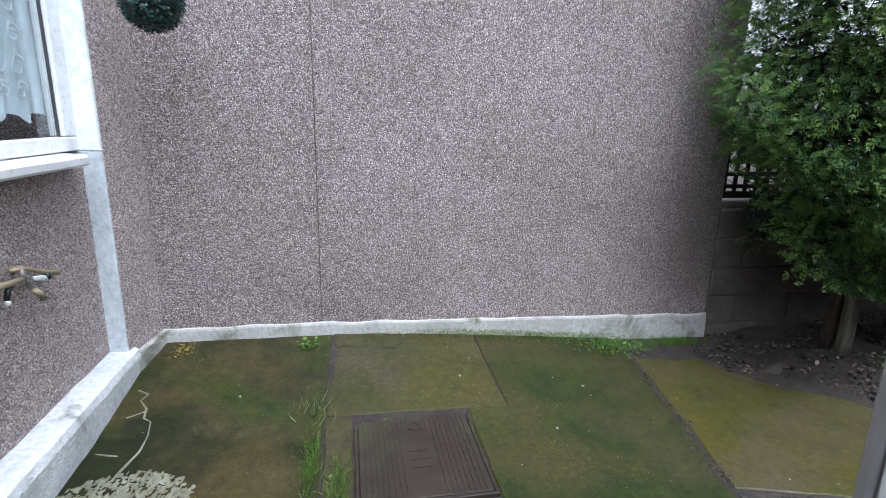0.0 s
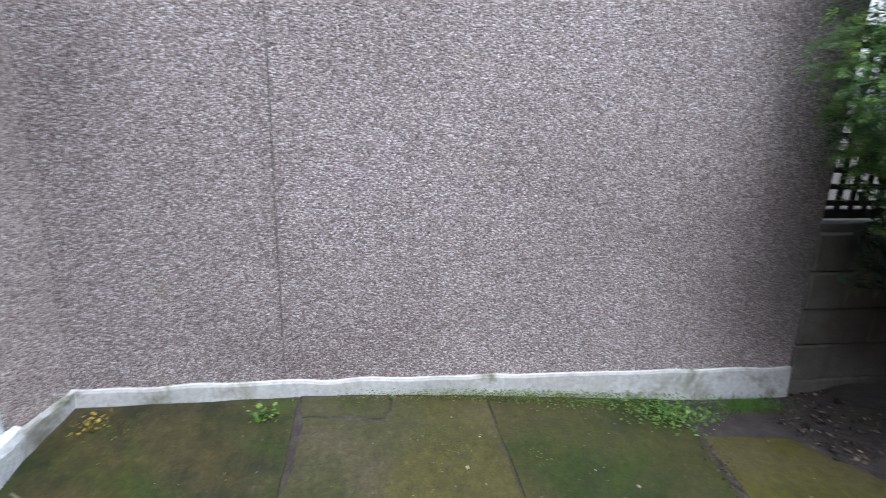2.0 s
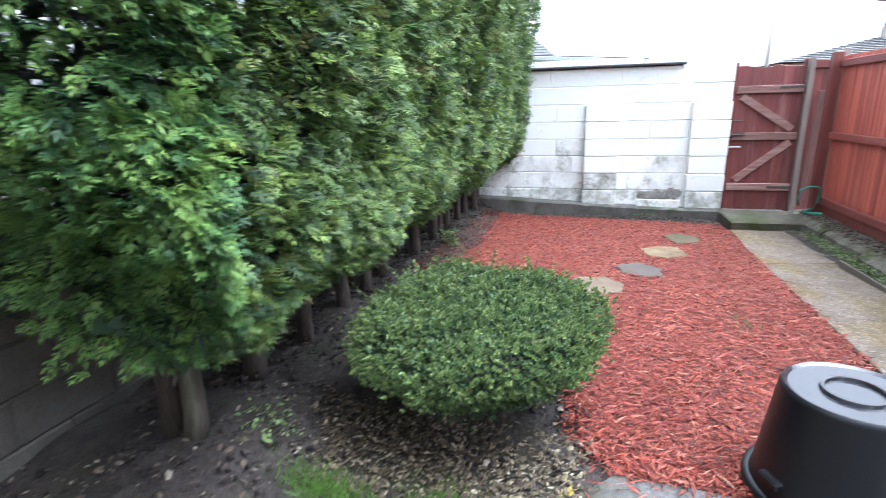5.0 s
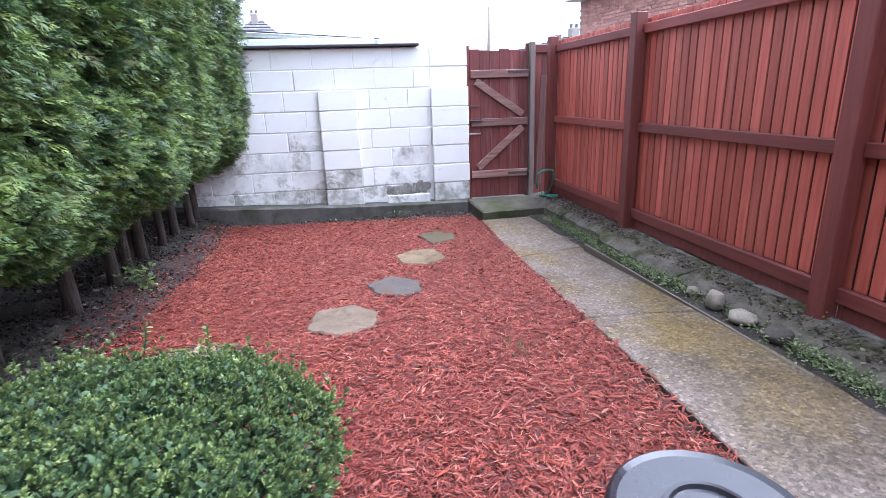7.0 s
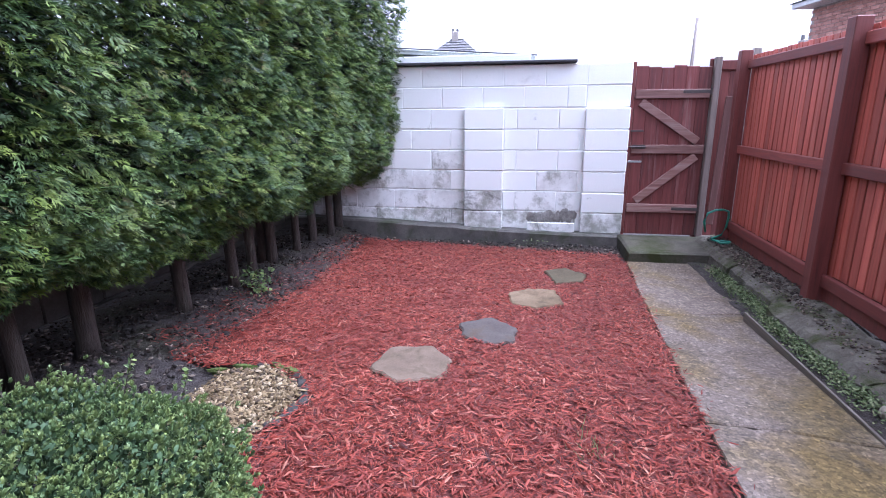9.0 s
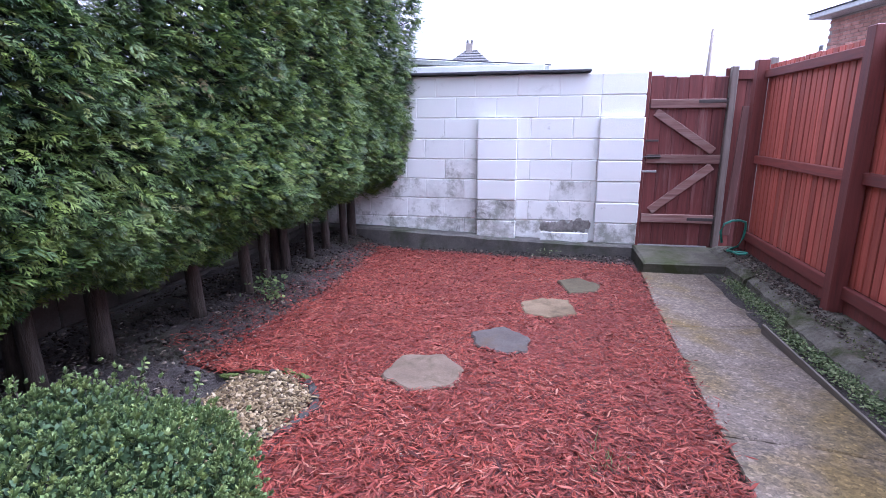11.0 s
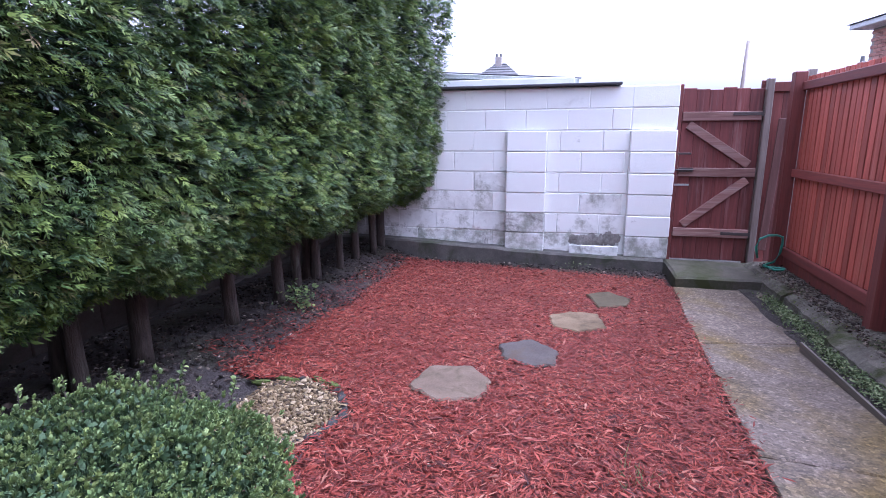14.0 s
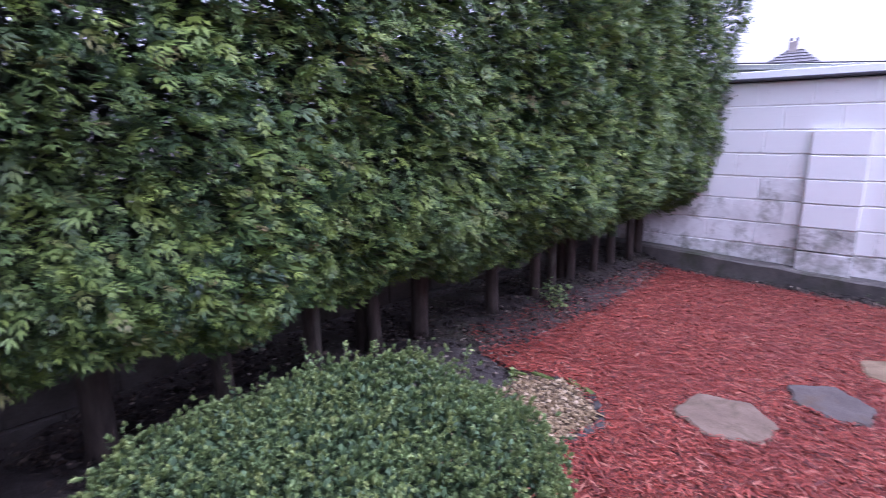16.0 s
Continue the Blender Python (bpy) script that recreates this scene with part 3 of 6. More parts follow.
M_MANHOLE = surf("rusty_cover", [(0.3, (0.016, 0.011, 0.008)), (0.7, (0.040, 0.028, 0.021))], 6, rough=(0.45, 0.75), bscale=90, bump=0.5, metal=0.3, stain=(0.042, 0.0385, 0.021), stain_scale=2.5)
M_LACE = plain("net_curtain", (0.46, 0.55, 0.59), 0.9)
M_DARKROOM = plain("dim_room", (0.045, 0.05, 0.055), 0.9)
M_BRASS = plain("tarnished_brass", (0.30, 0.25, 0.16), 0.6, 0.3)
M_HOSE = plain("green_hose", (0.03, 0.20, 0.14), 0.35)
M_ROOF_SHEET = surf("pale_roof_sheet", [(0.3, (0.50, 0.54, 0.50)), (0.7, (0.68, 0.71, 0.67))], 3, bscale=40, bump=0.2)
M_BITUMEN = plain("black_roof_edge", (0.045, 0.045, 0.05), 0.7)
M_TILE = surf("grey_roof_tile", [(0.3, (0.10, 0.10, 0.105)), (0.7, (0.19, 0.185, 0.18))], 3, bscale=20, bump=0.3, vary=0.1)
M_BRICK = surf("pink_brick", [(0.3, (0.39, 0.1875, 0.15)), (0.7, (0.6, 0.33, 0.27))], 6, bscale=50, bump=0.3, vary=0.2)
M_MORTAR = surf("mortar", [(0.3, (0.34, 0.30, 0.27)), (0.7, (0.44, 0.40, 0.36))], 6, bscale=60, bump=0.3)
M_BALL = island_mat("dark_plastic_leaf", [(0.0, (0.006, 0.028, 0.026)), (0.7, (0.012, 0.055, 0.045)), (1.0, (0.03, 0.10, 0.075))], 0.45, 40, spec=0.5)
M_SPATTER = surf("dried_render_spill", [(0.3, (0.10, 0.10, 0.065)), (0.7, (0.23, 0.225, 0.165))], 12, bscale=80, bump=0.7)
M_FLOWER = island_mat("yellow_leaf", [(0.0, (0.10, 0.075, 0.012)), (1.0, (0.32, 0.25, 0.04))], 0.7, 40, 0.2)


def pane_glass():
    m, t, bsdf, out = material("window_glass")
    bsdf.inputs["Base Color"].default_value = (0.95, 0.98, 0.98, 1)
    bsdf.inputs["Roughness"].default_value = 0.02
    bsdf.inputs["Transmission Weight"].default_value = 1.0
    bsdf.inputs["IOR"].default_value = 1.45
    return m


M_GLASS = pane_glass()
M_LACE2 = plain("lace_thread", (0.62, 0.70, 0.73), 0.9)
M_OLDTIMBER = stained_wood("old_edging_timber", [(0.25, (0.07, 0.058, 0.046)), (0.6, (0.16, 0.135, 0.108)), (0.85, (0.26, 0.23, 0.19))], axis="y")
M_MOSSLEAF = island_mat("moss_leaf", [(0.0, (0.05, 0.075, 0.012)), (1.0, (0.13, 0.16, 0.03))], 0.9, 60)
M_GRIT = island_mat("grit", [(0.0, (0.03, 0.025, 0.015)), (0.7, (0.07, 0.062, 0.042)), (0.95, (0.15, 0.135, 0.10)), (1.0, (0.36, 0.34, 0.30))], 0.8, 60)
# near-black for the added fence backing, standing in for shade between slats
M_GAP_SHADE = plain("gap_shade_wood", (0.028, 0.009, 0.007), 0.85)
M_LOOSE = stained_wood("loose_board_wood", [(0.25, (0.055, 0.02, 0.017)), (0.6, (0.11, 0.05, 0.042)), (0.85, (0.18, 0.115, 0.10))])
M_STEP = surf("mossy_step", [(0.3, (0.055, 0.05, 0.04)), (0.65, (0.115, 0.105, 0.08))], 4, rough=(0.6, 0.95), bscale=60, bump=0.5, stain=(0.04, 0.046, 0.016), stain_scale=2.5, stain_at=(0.42, 0.62), spec=0.2)


# ---- ground ----
MULCH = [(-2.07, 6.15), (-2.05, 4.6), (-2.08, 3.5), (-2.15, 2.85), (-1.62, 2.92), (-1.25, 2.66), (-1.36, 2.28), (-1.32, 1.9), (-1.02, 1.4), (-0.97, 0.95),
         (-0.8, 0.8), (-0.1, 0.74), (0.5, 0.72), (0.52, 1.8), (0.58, 2.93), (0.61, 3.88), (0.68, 5.5), (0.62, 5.85), (-0.7, 6.0)]


def ground_sheet():
    """One sheet: fine over the garden, coarse to the horizon."""
    def axis(lo, hi, step):
        a = list(np.arange(lo, hi + 1e-6, step))
        return [-900, -300, -90, -35, -15, -8] + a + [8, 15, 35, 90, 300, 900]
    xs, ys = axis(-3.6, 2.4, 0.075), axis(-4.2, 7.4, 0.075)
    g = Geo()
    gx, gy = np.meshgrid(xs, ys)
    bark = inside(MULCH, gx.ravel(), gy.ravel()).reshape(gx.shape)
    for j, y in enumerate(ys):
        for i, x in enumerate(xs):
            z = gz(max(-3.6, min(2.4, x)), max(-4.2, min(7.4, y)))
            soil = sstep(0.0, 0.3, y - (0.62 + min(0.0, x + 1.9) * 0.5)) if -3.1 < x < -0.75 and y < 6.4 else 0.0
            if 1.26 < x < 1.56:
                z += 0.012 + 0.02 * noise.noise(Vector((x * 6, y * 6, 0)))
            elif y < 0.75 and x > -3.2:
                z -= 0.007
            else:
                z -= 0.045
            if soil and not bark[j, i]:
                z += soil * (0.045 * noise.noise(Vector((x * 3, y * 3, 0))) + 0.025 * noise.noise(Vector((x * 11, y * 11, 3))))
                if x < -1.95 or y < 2.2:
                    z += 0.035 * soil
            g.v.append((x, y, z))
    n = len(xs)
    for j in range(len(ys) - 1):
        for i in range(n - 1):
            g.f.append((j * n + i, j * n + i + 1, (j + 1) * n + i + 1, (j + 1) * n + i))
    return single("ground", g, M_SOIL, "dark damp garden soil with leaf litter", "soil", kind="structure", smooth=True)


ground_sheet()

GRAVEL = [(-1.80, 2.78), (-1.6, 2.88), (-1.42, 2.80), (-1.31, 2.66), (-1.31, 2.40), (-1.5, 1.9), (-1.75, 1.9)]


def mulch_bed():
    g = Geo()
    xs, ys = np.arange(-2.2, 0.75, 0.07), np.arange(0.65, 6.25, 0.07)
    X, Y = np.meshgrid(xs, ys)
    ins = inside(MULCH, X.ravel(), Y.ravel()).reshape(X.shape)
    ids = {}
    for j in range(len(ys) - 1):
        for i in range(len(xs) - 1):
            if ins[j, i] and ins[j + 1, i] and ins[j, i + 1] and ins[j + 1, i + 1]:
                q = []
                for jj, ii in ((j, i), (j, i + 1), (j + 1, i + 1), (j + 1, i)):
                    if (jj, ii) not in ids:
                        ids[jj, ii] = len(g.v)
                        x, y = xs[ii], ys[jj]
                        g.v.append((x, y, gz(x, y) - 0.006 + 0.008 * noise.noise(Vector((x * 6, y * 6, 0)))))
                    q.append(ids[jj, ii])
                g.f.append(tuple(q))
    return single("mulch_base", g, M_MULCH_BED, "dark red crushed bark under the wood chips", "mulch", kind="stuff", smooth=True)


def in_stone(x, y):
    res = np.zeros(len(x), bool)
    for s in STONES:
        res |= inside([(p[0], p[1]) for p in s], x, y)
    return res


STONES = [
    [(-0.87, 2.84), (-0.66, 2.92), (-0.625, 3.12), (-0.765, 3.29), (-1.01, 3.23), (-1.055, 2.97)],
    [(-0.61, 3.50), (-0.43, 3.41), (-0.285, 3.47), (-0.29, 3.69), (-0.465, 3.84), (-0.67, 3.71)],
    [(-0.35, 4.21), (-0.16, 4.13), (0.04, 4.28), (-0.01, 4.56), (-0.235, 4.58), (-0.38, 4.46)],
    [(0.0, 4.78), (0.23, 4.88), (0.275, 5.08), (0.095, 5.26), (-0.10, 5.14)],
]


def chip_places(n, rng, poly, size, spread, lift, avoid=True):
    xs, ys = [p[0] for p in poly], [p[1] for p in poly]
    x, y = rng.uniform(min(xs) - 0.05, max(xs) + 0.05, n), rng.uniform(min(ys) - 0.05, max(ys) + 0.05, n)
    jx, jy = rng.normal(0, 0.02, n), rng.normal(0, 0.02, n)
    keep = inside(poly, x + jx, y + jy)
    if avoid:
        keep &= ~in_stone(x, y)
    x, y = x[keep], y[keep]
    n = len(x)
    z = np.array([gz(a, b) for a, b in zip(x, y)]) + rng.uniform(*lift, n)
    a = rng.uniform(0, 2 * np.pi, n)
    tilt = rng.normal(0, 0.22, n)
    d = np.stack([np.cos(a) * np.cos(tilt), np.sin(a) * np.cos(tilt), np.sin(tilt)], 1)
    X, Y, Z = axes_from(d, np.tile([0.0, 0, 1], (n, 1)), rng, 0.45)
    s = np.minimum(rng.lognormal(0, spread, n), 2.1)[:, None]
    P = np.stack([x, y, z], 1)
    w = rng.uniform(0.5, 1.5, n)[:, None]
    return P, X * s * size[0], Y * s * size[1] * w, Z * size[2] * rng.uniform(0.6, 1.5, n)[:, None]


SHARD_V = [(-1, 0, 0), (-0.3, -1, 0), (1, -0.15, 0), (0.25, 1, 0), (-0.45, 0.05, 1), (0.6, 0.1, 0.9)]
SHARD_F = [(0, 1, 4), (1, 5, 4), (1, 2, 5), (2, 3, 5), (3, 4, 5), (3, 0, 4)]
CHIP_V = [(-1, -0.5, 0), (-0.2, -1, 0.2), (1, -0.25, 0), (0.7, 0.8, 0), (-0.5, 0.9, -0.2), (-0.8, -0.2, 1), (0.1, -0.5, 1.5), (0.8, 0.1, 1), (0.3, 0.5, 1.2), (-0.5, 0.5, 1.1)]
CHIP_F = [(5, 6, 9), (6, 8, 9), (6, 7, 8), (0, 1, 6), (0, 6, 5), (1, 2, 7), (1, 7, 6), (2, 3, 8), (2, 8, 7), (3, 4, 9), (3, 9, 8), (4, 0, 5), (4, 5, 9)]


def mulch_chips():
    rng = np.random.default_rng(4)
    pl = chip_places(172000, rng, MULCH, (0.0175, 0.0027, 0.0022), 0.45, (-0.007, 0.020))
    me = scatter_mesh("wood_chips", SHARD_V, SHARD_F, pl, M_CHIP)
    ob = tagged(new("wood_chips", me), "red dyed bark chips spread over the garden bed", "wood chips", kind="stuff")
    # strays over the edges and onto the soil and path
    for poly, n in (([(-2.35, 2.9), (-2.05, 2.9), (-2.03, 6.1), (-2.25, 6.1)], 1300), ([(0.5, 0.8), (0.58, 0.8), (0.72, 5.5), (0.62, 5.5)], 150), ([(-0.9, 0.66), (0.5, 0.6), (0.5, 0.8), (-0.9, 0.85)], 260)):
        me = scatter_mesh("stray_chips", SHARD_V, SHARD_F, chip_places(n * 2, rng, poly, (0.0165, 0.0024, 0.0022), 0.38, (0.006, 0.012), False), M_CHIP)
        tagged(new("stray_chips", me), "stray red bark chips along the edge of the bed", "wood chips", kind="stuff")
    return ob


def soil_litter():
    rng = np.random.default_rng(9)
    bank = [(-3.08, -0.12), (-2.72, -0.24), (-2.3, 0.08), (-1.95, 0.40), (-0.95, 0.55), (-0.85, 1.0), (-1.0, 1.6), (-1.3, 2.0), (-2.0, 2.4), (-2.05, 6.1), (0.65, 5.75), (0.7, 6.2), (-2.9, 6.25)]
    pl = chip_places(25000, rng, bank, (0.010, 0.0055, 0.0018), 0.45, (-0.012, 0.022), False)
    me = scatter_mesh("leaf_litter", CHIP_V, CHIP_F, pl, M_LITTER)
    tagged(new("leaf_litter", me), "dry brown leaves and twigs scattered over the soil", "leaf litter", kind="stuff")
    pl = chip_places(11000, rng, bank, (0.011, 0.009, 0.008), 0.5, (-0.014, 0.018), False)
    me = scatter_mesh("soil_clods", PEBBLE_V, PEBBLE_F, pl, M_CLOD, True)
    tagged(new("soil_clods", me), "crumbled dark soil clods under the hedge", "soil", kind="stuff")
    kerb_top = [(1.49, 0.2), (1.745, 0.2), (1.745, 6.1), (1.53, 6.1)]
    pl = chip_places(6500, rng, kerb_top, (0.008, 0.005, 0.003), 0.5, (0.0, 0.01), False)
    pl[0][:, 2] = 0.050 + 0.02 * rng.random(len(pl[0]))
    me = scatter_mesh("leaf_litter", CHIP_V, CHIP_F, pl, M_LITTER)
    tagged(new("leaf_litter", me), "dirt and dead leaves lodged on the broken kerb", "leaf litter", kind="stuff")
    yard = [(-3.05, -3.55), (-1.1, -3.55), (-1.1, -0.3), (-0.2, 0.7), (-1.0, 0.5), (-1.9, 0.3), (-2.7, -0.3), (-3.05, -0.7)]
    pl = chip_places(1700, rng, yard, (0.0038, 0.0026, 0.0012), 0.45, (0.0, 0.002), False)
    me = scatter_mesh("grit", CHIP_V, CHIP_F, pl, M_GRIT)
    tagged(new("grit", me), "fine grit and crumbs of debris on the patio", "debris", kind="stuff")
    for k in range(26):
        x, y = rng.uniform(-3.0, -1.2), rng.uniform(-3.4, -0.4)
        weed_patch(x, y, (0.03, 0.03), 26, 0.008, rng, "moss", "small cushion of green moss on the concrete", M_MOSSLEAF, 0.006)
    joint = [(-2.72, -0.76), (-2.1, -0.86), (-1.62, -0.97), (-1.58, -0.90), (-2.1, -0.79), (-2.75, -0.69)]
    pl = chip_places(2600, rng, joint, (0.006, 0.0045, 0.002), 0.5, (-0.004, 0.003), False)
    me = scatter_mesh("joint_dirt", CHIP_V, CHIP_F, pl, M_CLOD)
    tagged(new("joint_dirt", me), "dark dirt gathered along a slab joint", "debris", kind="stuff")
    front = [(-1.9, 0.45), (-0.95, 0.5), (-0.9, 0.95), (-1.2, 1.0), (-2.1, 1.0)]
    pl = chip_places(4600, rng, front, (0.009, 0.005, 0.0018), 0.4, (-0.005, 0.02), False)
    me = scatter_mesh("pale_leaves", CHIP_V, CHIP_F, pl, M_DRYLEAF)
    tagged(new("pale_leaves", me), "pale dry leaves fallen in front of the clipped bush", "leaf litter", kind="stuff")


PEBBLE_V = [(1, 0, 0.2), (0.4, 0.9, 0), (-0.6, 0.8, 0.1), (-1, -0.1, 0), (-0.4, -0.9, 0.1), (0.6, -0.8, 0), (0.4, 0.3, 0.9), (-0.4, 0.2, 1.0), (0.0, -0.5, 0.85), (0, 0, -0.7)]
PEBBLE_F = [(6, 7, 8), (0, 1, 6), (1, 2, 6), (2, 7, 6), (2, 3, 7), (3, 4, 7), (4, 8, 7), (4, 5, 8), (5, 0, 8), (0, 6, 8), (1, 0, 9), (2, 1, 9), (3, 2, 9), (4, 3, 9), (5, 4, 9), (0, 5, 9)]


def gravel_patch():
    rng = np.random.default_rng(2)
    pl = chip_places(9500, rng, GRAVEL, (0.0125, 0.0055, 0.004), 0.4, (-0.01, 0.024), False)
    me = scatter_mesh("gravel", CHIP_V, CHIP_F, pl, M_GRAVEL)
    tagged(new("gravel", me), "pale buff gravel in a small edged bed", "gravel", kind="stuff")
    ring = [(-1.86, 2.80, 1), (-1.74, 2.86, 1), (-1.64, 2.91, 0), (-1.54, 2.91, 1), (-1.46, 2.87, 1), (-1.39, 2.81, 0), (-1.335, 2.745, 0), (-1.295, 2.67, 0), (-1.275, 2.59, 0), (-1.27, 2.51, 0), (-1.285, 2.435, 0), (-1.32, 2.37, 0), (-1.37, 2.32, 0), (-1.44, 2.28, 0)]
    for k, (x, y, mossy_one) in enumerate(ring):
        g = Geo().blob((0, 0, 0), (random.uniform(0.040, 0.056) + 0.02 * mossy_one, random.uniform(0.014, 0.024), random.uniform(0.016, 0.026)), 0.8, 2.4, 14, 8, 0.6)
        nx, ny, _ = ring[min(k + 1, len(ring) - 1)]
        px, py, _ = ring[max(k - 1, 0)]
        g = Geo().add(g.v, g.f, Matrix.Translation((x + random.uniform(-0.012, 0.012), y + random.uniform(-0.012, 0.012), gz(x, y) + 0.006)) @ Matrix.Rotation(math.atan2(ny - py, nx - px) + random.uniform(-0.4, 0.4), 4, "Z"))
        single("edging_stone", g, M_MOSS if mossy_one else M_ROCK_DARK,
               "moss-covered edging stone beside the gravel" if mossy_one else "small dark edging stone beside the gravel", "stone", "stones edging the gravel", smooth=True)


def stepping_stones():
    mats = [(M_STONE, "large grey-brown irregular stepping stone in red bark"), (M_SLATE, "blue-grey irregular stepping stone in red bark"),
            (M_STONE_TAN, "tan irregular stepping stone in red bark"), (M_STONE_GREEN, "dull mossy green stepping stone in red bark")]
    for poly, (mt, lab) in zip(STONES, mats):
        c = (sum(p[0] for p in poly) / len(poly), sum(p[1] for p in poly) / len(poly))
        g = Geo().slab(poly, gz(*c) + 0.022, 0.05, 0.009, None, 4, 0.012)
        single("stepping_stone", g, mt, lab, "stepping stone", "stepping stones through the bark")


# ---- walls ----
def rect_wall(g, x0, x1, y0, y1, z0, z1, b=0.006):
    return g.box(((x0 + x1) / 2, (y0 + y1) / 2, (z0 + z1) / 2), (x1 - x0, y1 - y0, z1 - z0), b)


def block_wall_pieces(parent, mesh_cache, x, y, z, w, h, d, mt, facing):
    """One block of a wall, sharing its mesh with blocks of the same size and paint."""
    key = (round(w, 3), round(h, 3), round(d, 3), mt.name)
    if key not in mesh_cache:
        mesh_cache[key] = mesh_of("block", Geo().box((0, 0, 0), (w, d, h) if facing == "y" else (d, w, h), 0.009, None, 0.0022), mt)
    ob = new("block", mesh_cache[key])
    ob.parent = parent
    ob.matrix_parent_inverse = world_of(parent).inverted()
    ob.matrix_basis = Matrix.Translation((x, y, z))
    return ob


# neighbour's pebbledashed wall beside the patio
g = Geo()
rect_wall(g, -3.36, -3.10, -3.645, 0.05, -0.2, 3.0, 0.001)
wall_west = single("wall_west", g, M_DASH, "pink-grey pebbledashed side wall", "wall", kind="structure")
g = Geo().box((-3.096, -2.70, 1.62), (0.0095, 0.006, 2.7), 0.002)
part("movement_joint", g, M_CONC_DARK, wall_west, "thin dark vertical joint in the pebbledash")


def plinth_west():
    g = Geo()
    n = 60
    for i in range(n + 1):
        y = -3.64 + 3.69 * i / n
        top = 0.242 - 0.07 * max(0.0, i / n - 0.25) / 0.75 + 0.012 * noise.noise(Vector((y * 5, 0, 0)))
        out = -3.082 + 0.008 * noise.noise(Vector((y * 7, 4, 0)))
        zb = gz(-3.08, min(y, -0.1)) - 0.06
        g.v += [(-3.11, y, top + 0.006), (out - 0.006, y, top), (out, y, top - 0.012), (out + 0.008, y, zb)]
    for i in range(n):
        for k in range(3):
            a = i * 4 + k
            g.f.append((a, a + 1, a + 5, a + 4))
    g.f += [(0, 3, 2, 1), (n * 4, n * 4 + 1, n * 4 + 2, n * 4 + 3)]
    part("plinth", g, M_PLINTH, wall_west, "white-painted plinth stained green by algae")


plinth_west()

# low block wall behind the hedge
low_wall = thing("wall_north_west", (-3.15, 3.1, 0), "low old concrete block wall behind the hedge", "wall", kind="structure")
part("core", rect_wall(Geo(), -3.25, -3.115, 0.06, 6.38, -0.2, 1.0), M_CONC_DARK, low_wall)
cache_low = {}
for r in range(5):
    y = 0.06 - (0.22 if r % 2 else 0.0)
    z = -0.02 + r * 0.215
    while y < 6.3:
        a, b = max(y, 0.06), min(y + 0.44, 6.38)
        if b - a > 0.05:
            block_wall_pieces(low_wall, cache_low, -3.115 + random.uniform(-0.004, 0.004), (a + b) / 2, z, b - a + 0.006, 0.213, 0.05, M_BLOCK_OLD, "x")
        y += 0.45


def trellis():
    root = thing("trellis", (-3.13, 3.2, 1.0), "dark wooden trellis on top of the low wall", "trellis")
    for z in (1.04, 1.95):
        part("rail", Geo().box((-3.17, 3.2, z), (0.04, 6.28, 0.05), 0.004), M_TRELLIS, root)
    up = mesh_of("lath", Geo().box((0, 0, 0), (0.014, 0.030, 0.92), 0.002), M_TRELLIS)
    for i in range(73):
        ob = part("lath", up, None, root)
        ob.matrix_basis = Matrix.Translation((-3.165, 0.10 + i * 0.085, 1.5))
    across = mesh_of("cross_lath", Geo().box((0, 0, 0), (0.012, 6.2, 0.030), 0.002), M_TRELLIS)
    for i in range(10):
        ob = part("cross_lath", across, None, root)
        ob.matrix_basis = Matrix.Translation((-3.152, 3.2, 1.10 + i * 0.087))


trellis()

# white block wall across the end of the garden
W_Y = 6.40
white_wall = thing("wall_north", (-1.1, W_Y + 0.1, 0), "white-painted concrete block wall with peeling stained paint", "wall", kind="structure")
part("core", rect_wall(Geo(), -3.2, 0.74, W_Y + 0.012, W_Y + 0.2, 0.0, 1.80), M_WHITE, white_wall)
footing = Geo()
for i in range(41):
    x = -3.2 + 3.9 * i / 40
    top = 0.012 + 0.11 * sstep(0.4, -3.0, x) + 0.012 * noise.noise(Vector((x * 4, 0, 2)))
    front = W_Y - 0.13 + 0.014 * noise.noise(Vector((x * 5, 3, 0)))
    footing.v += [(x, front - 0.012, -0.3), (x, front, top - 0.02), (x, front + 0.02, top), (x, W_Y + 0.008, top + 0.01)]
for i in range(40):
    for k in range(3):
        a = i * 4 + k
        footing.f.append((a, a + 1, a + 5, a + 4))
part("plinth", footing, M_CONC_DARK, white_wall, "dark damp concrete footing")
cache_white = {}
PIL_L, PIL_R, NIB = -0.995, -0.565, 0.30
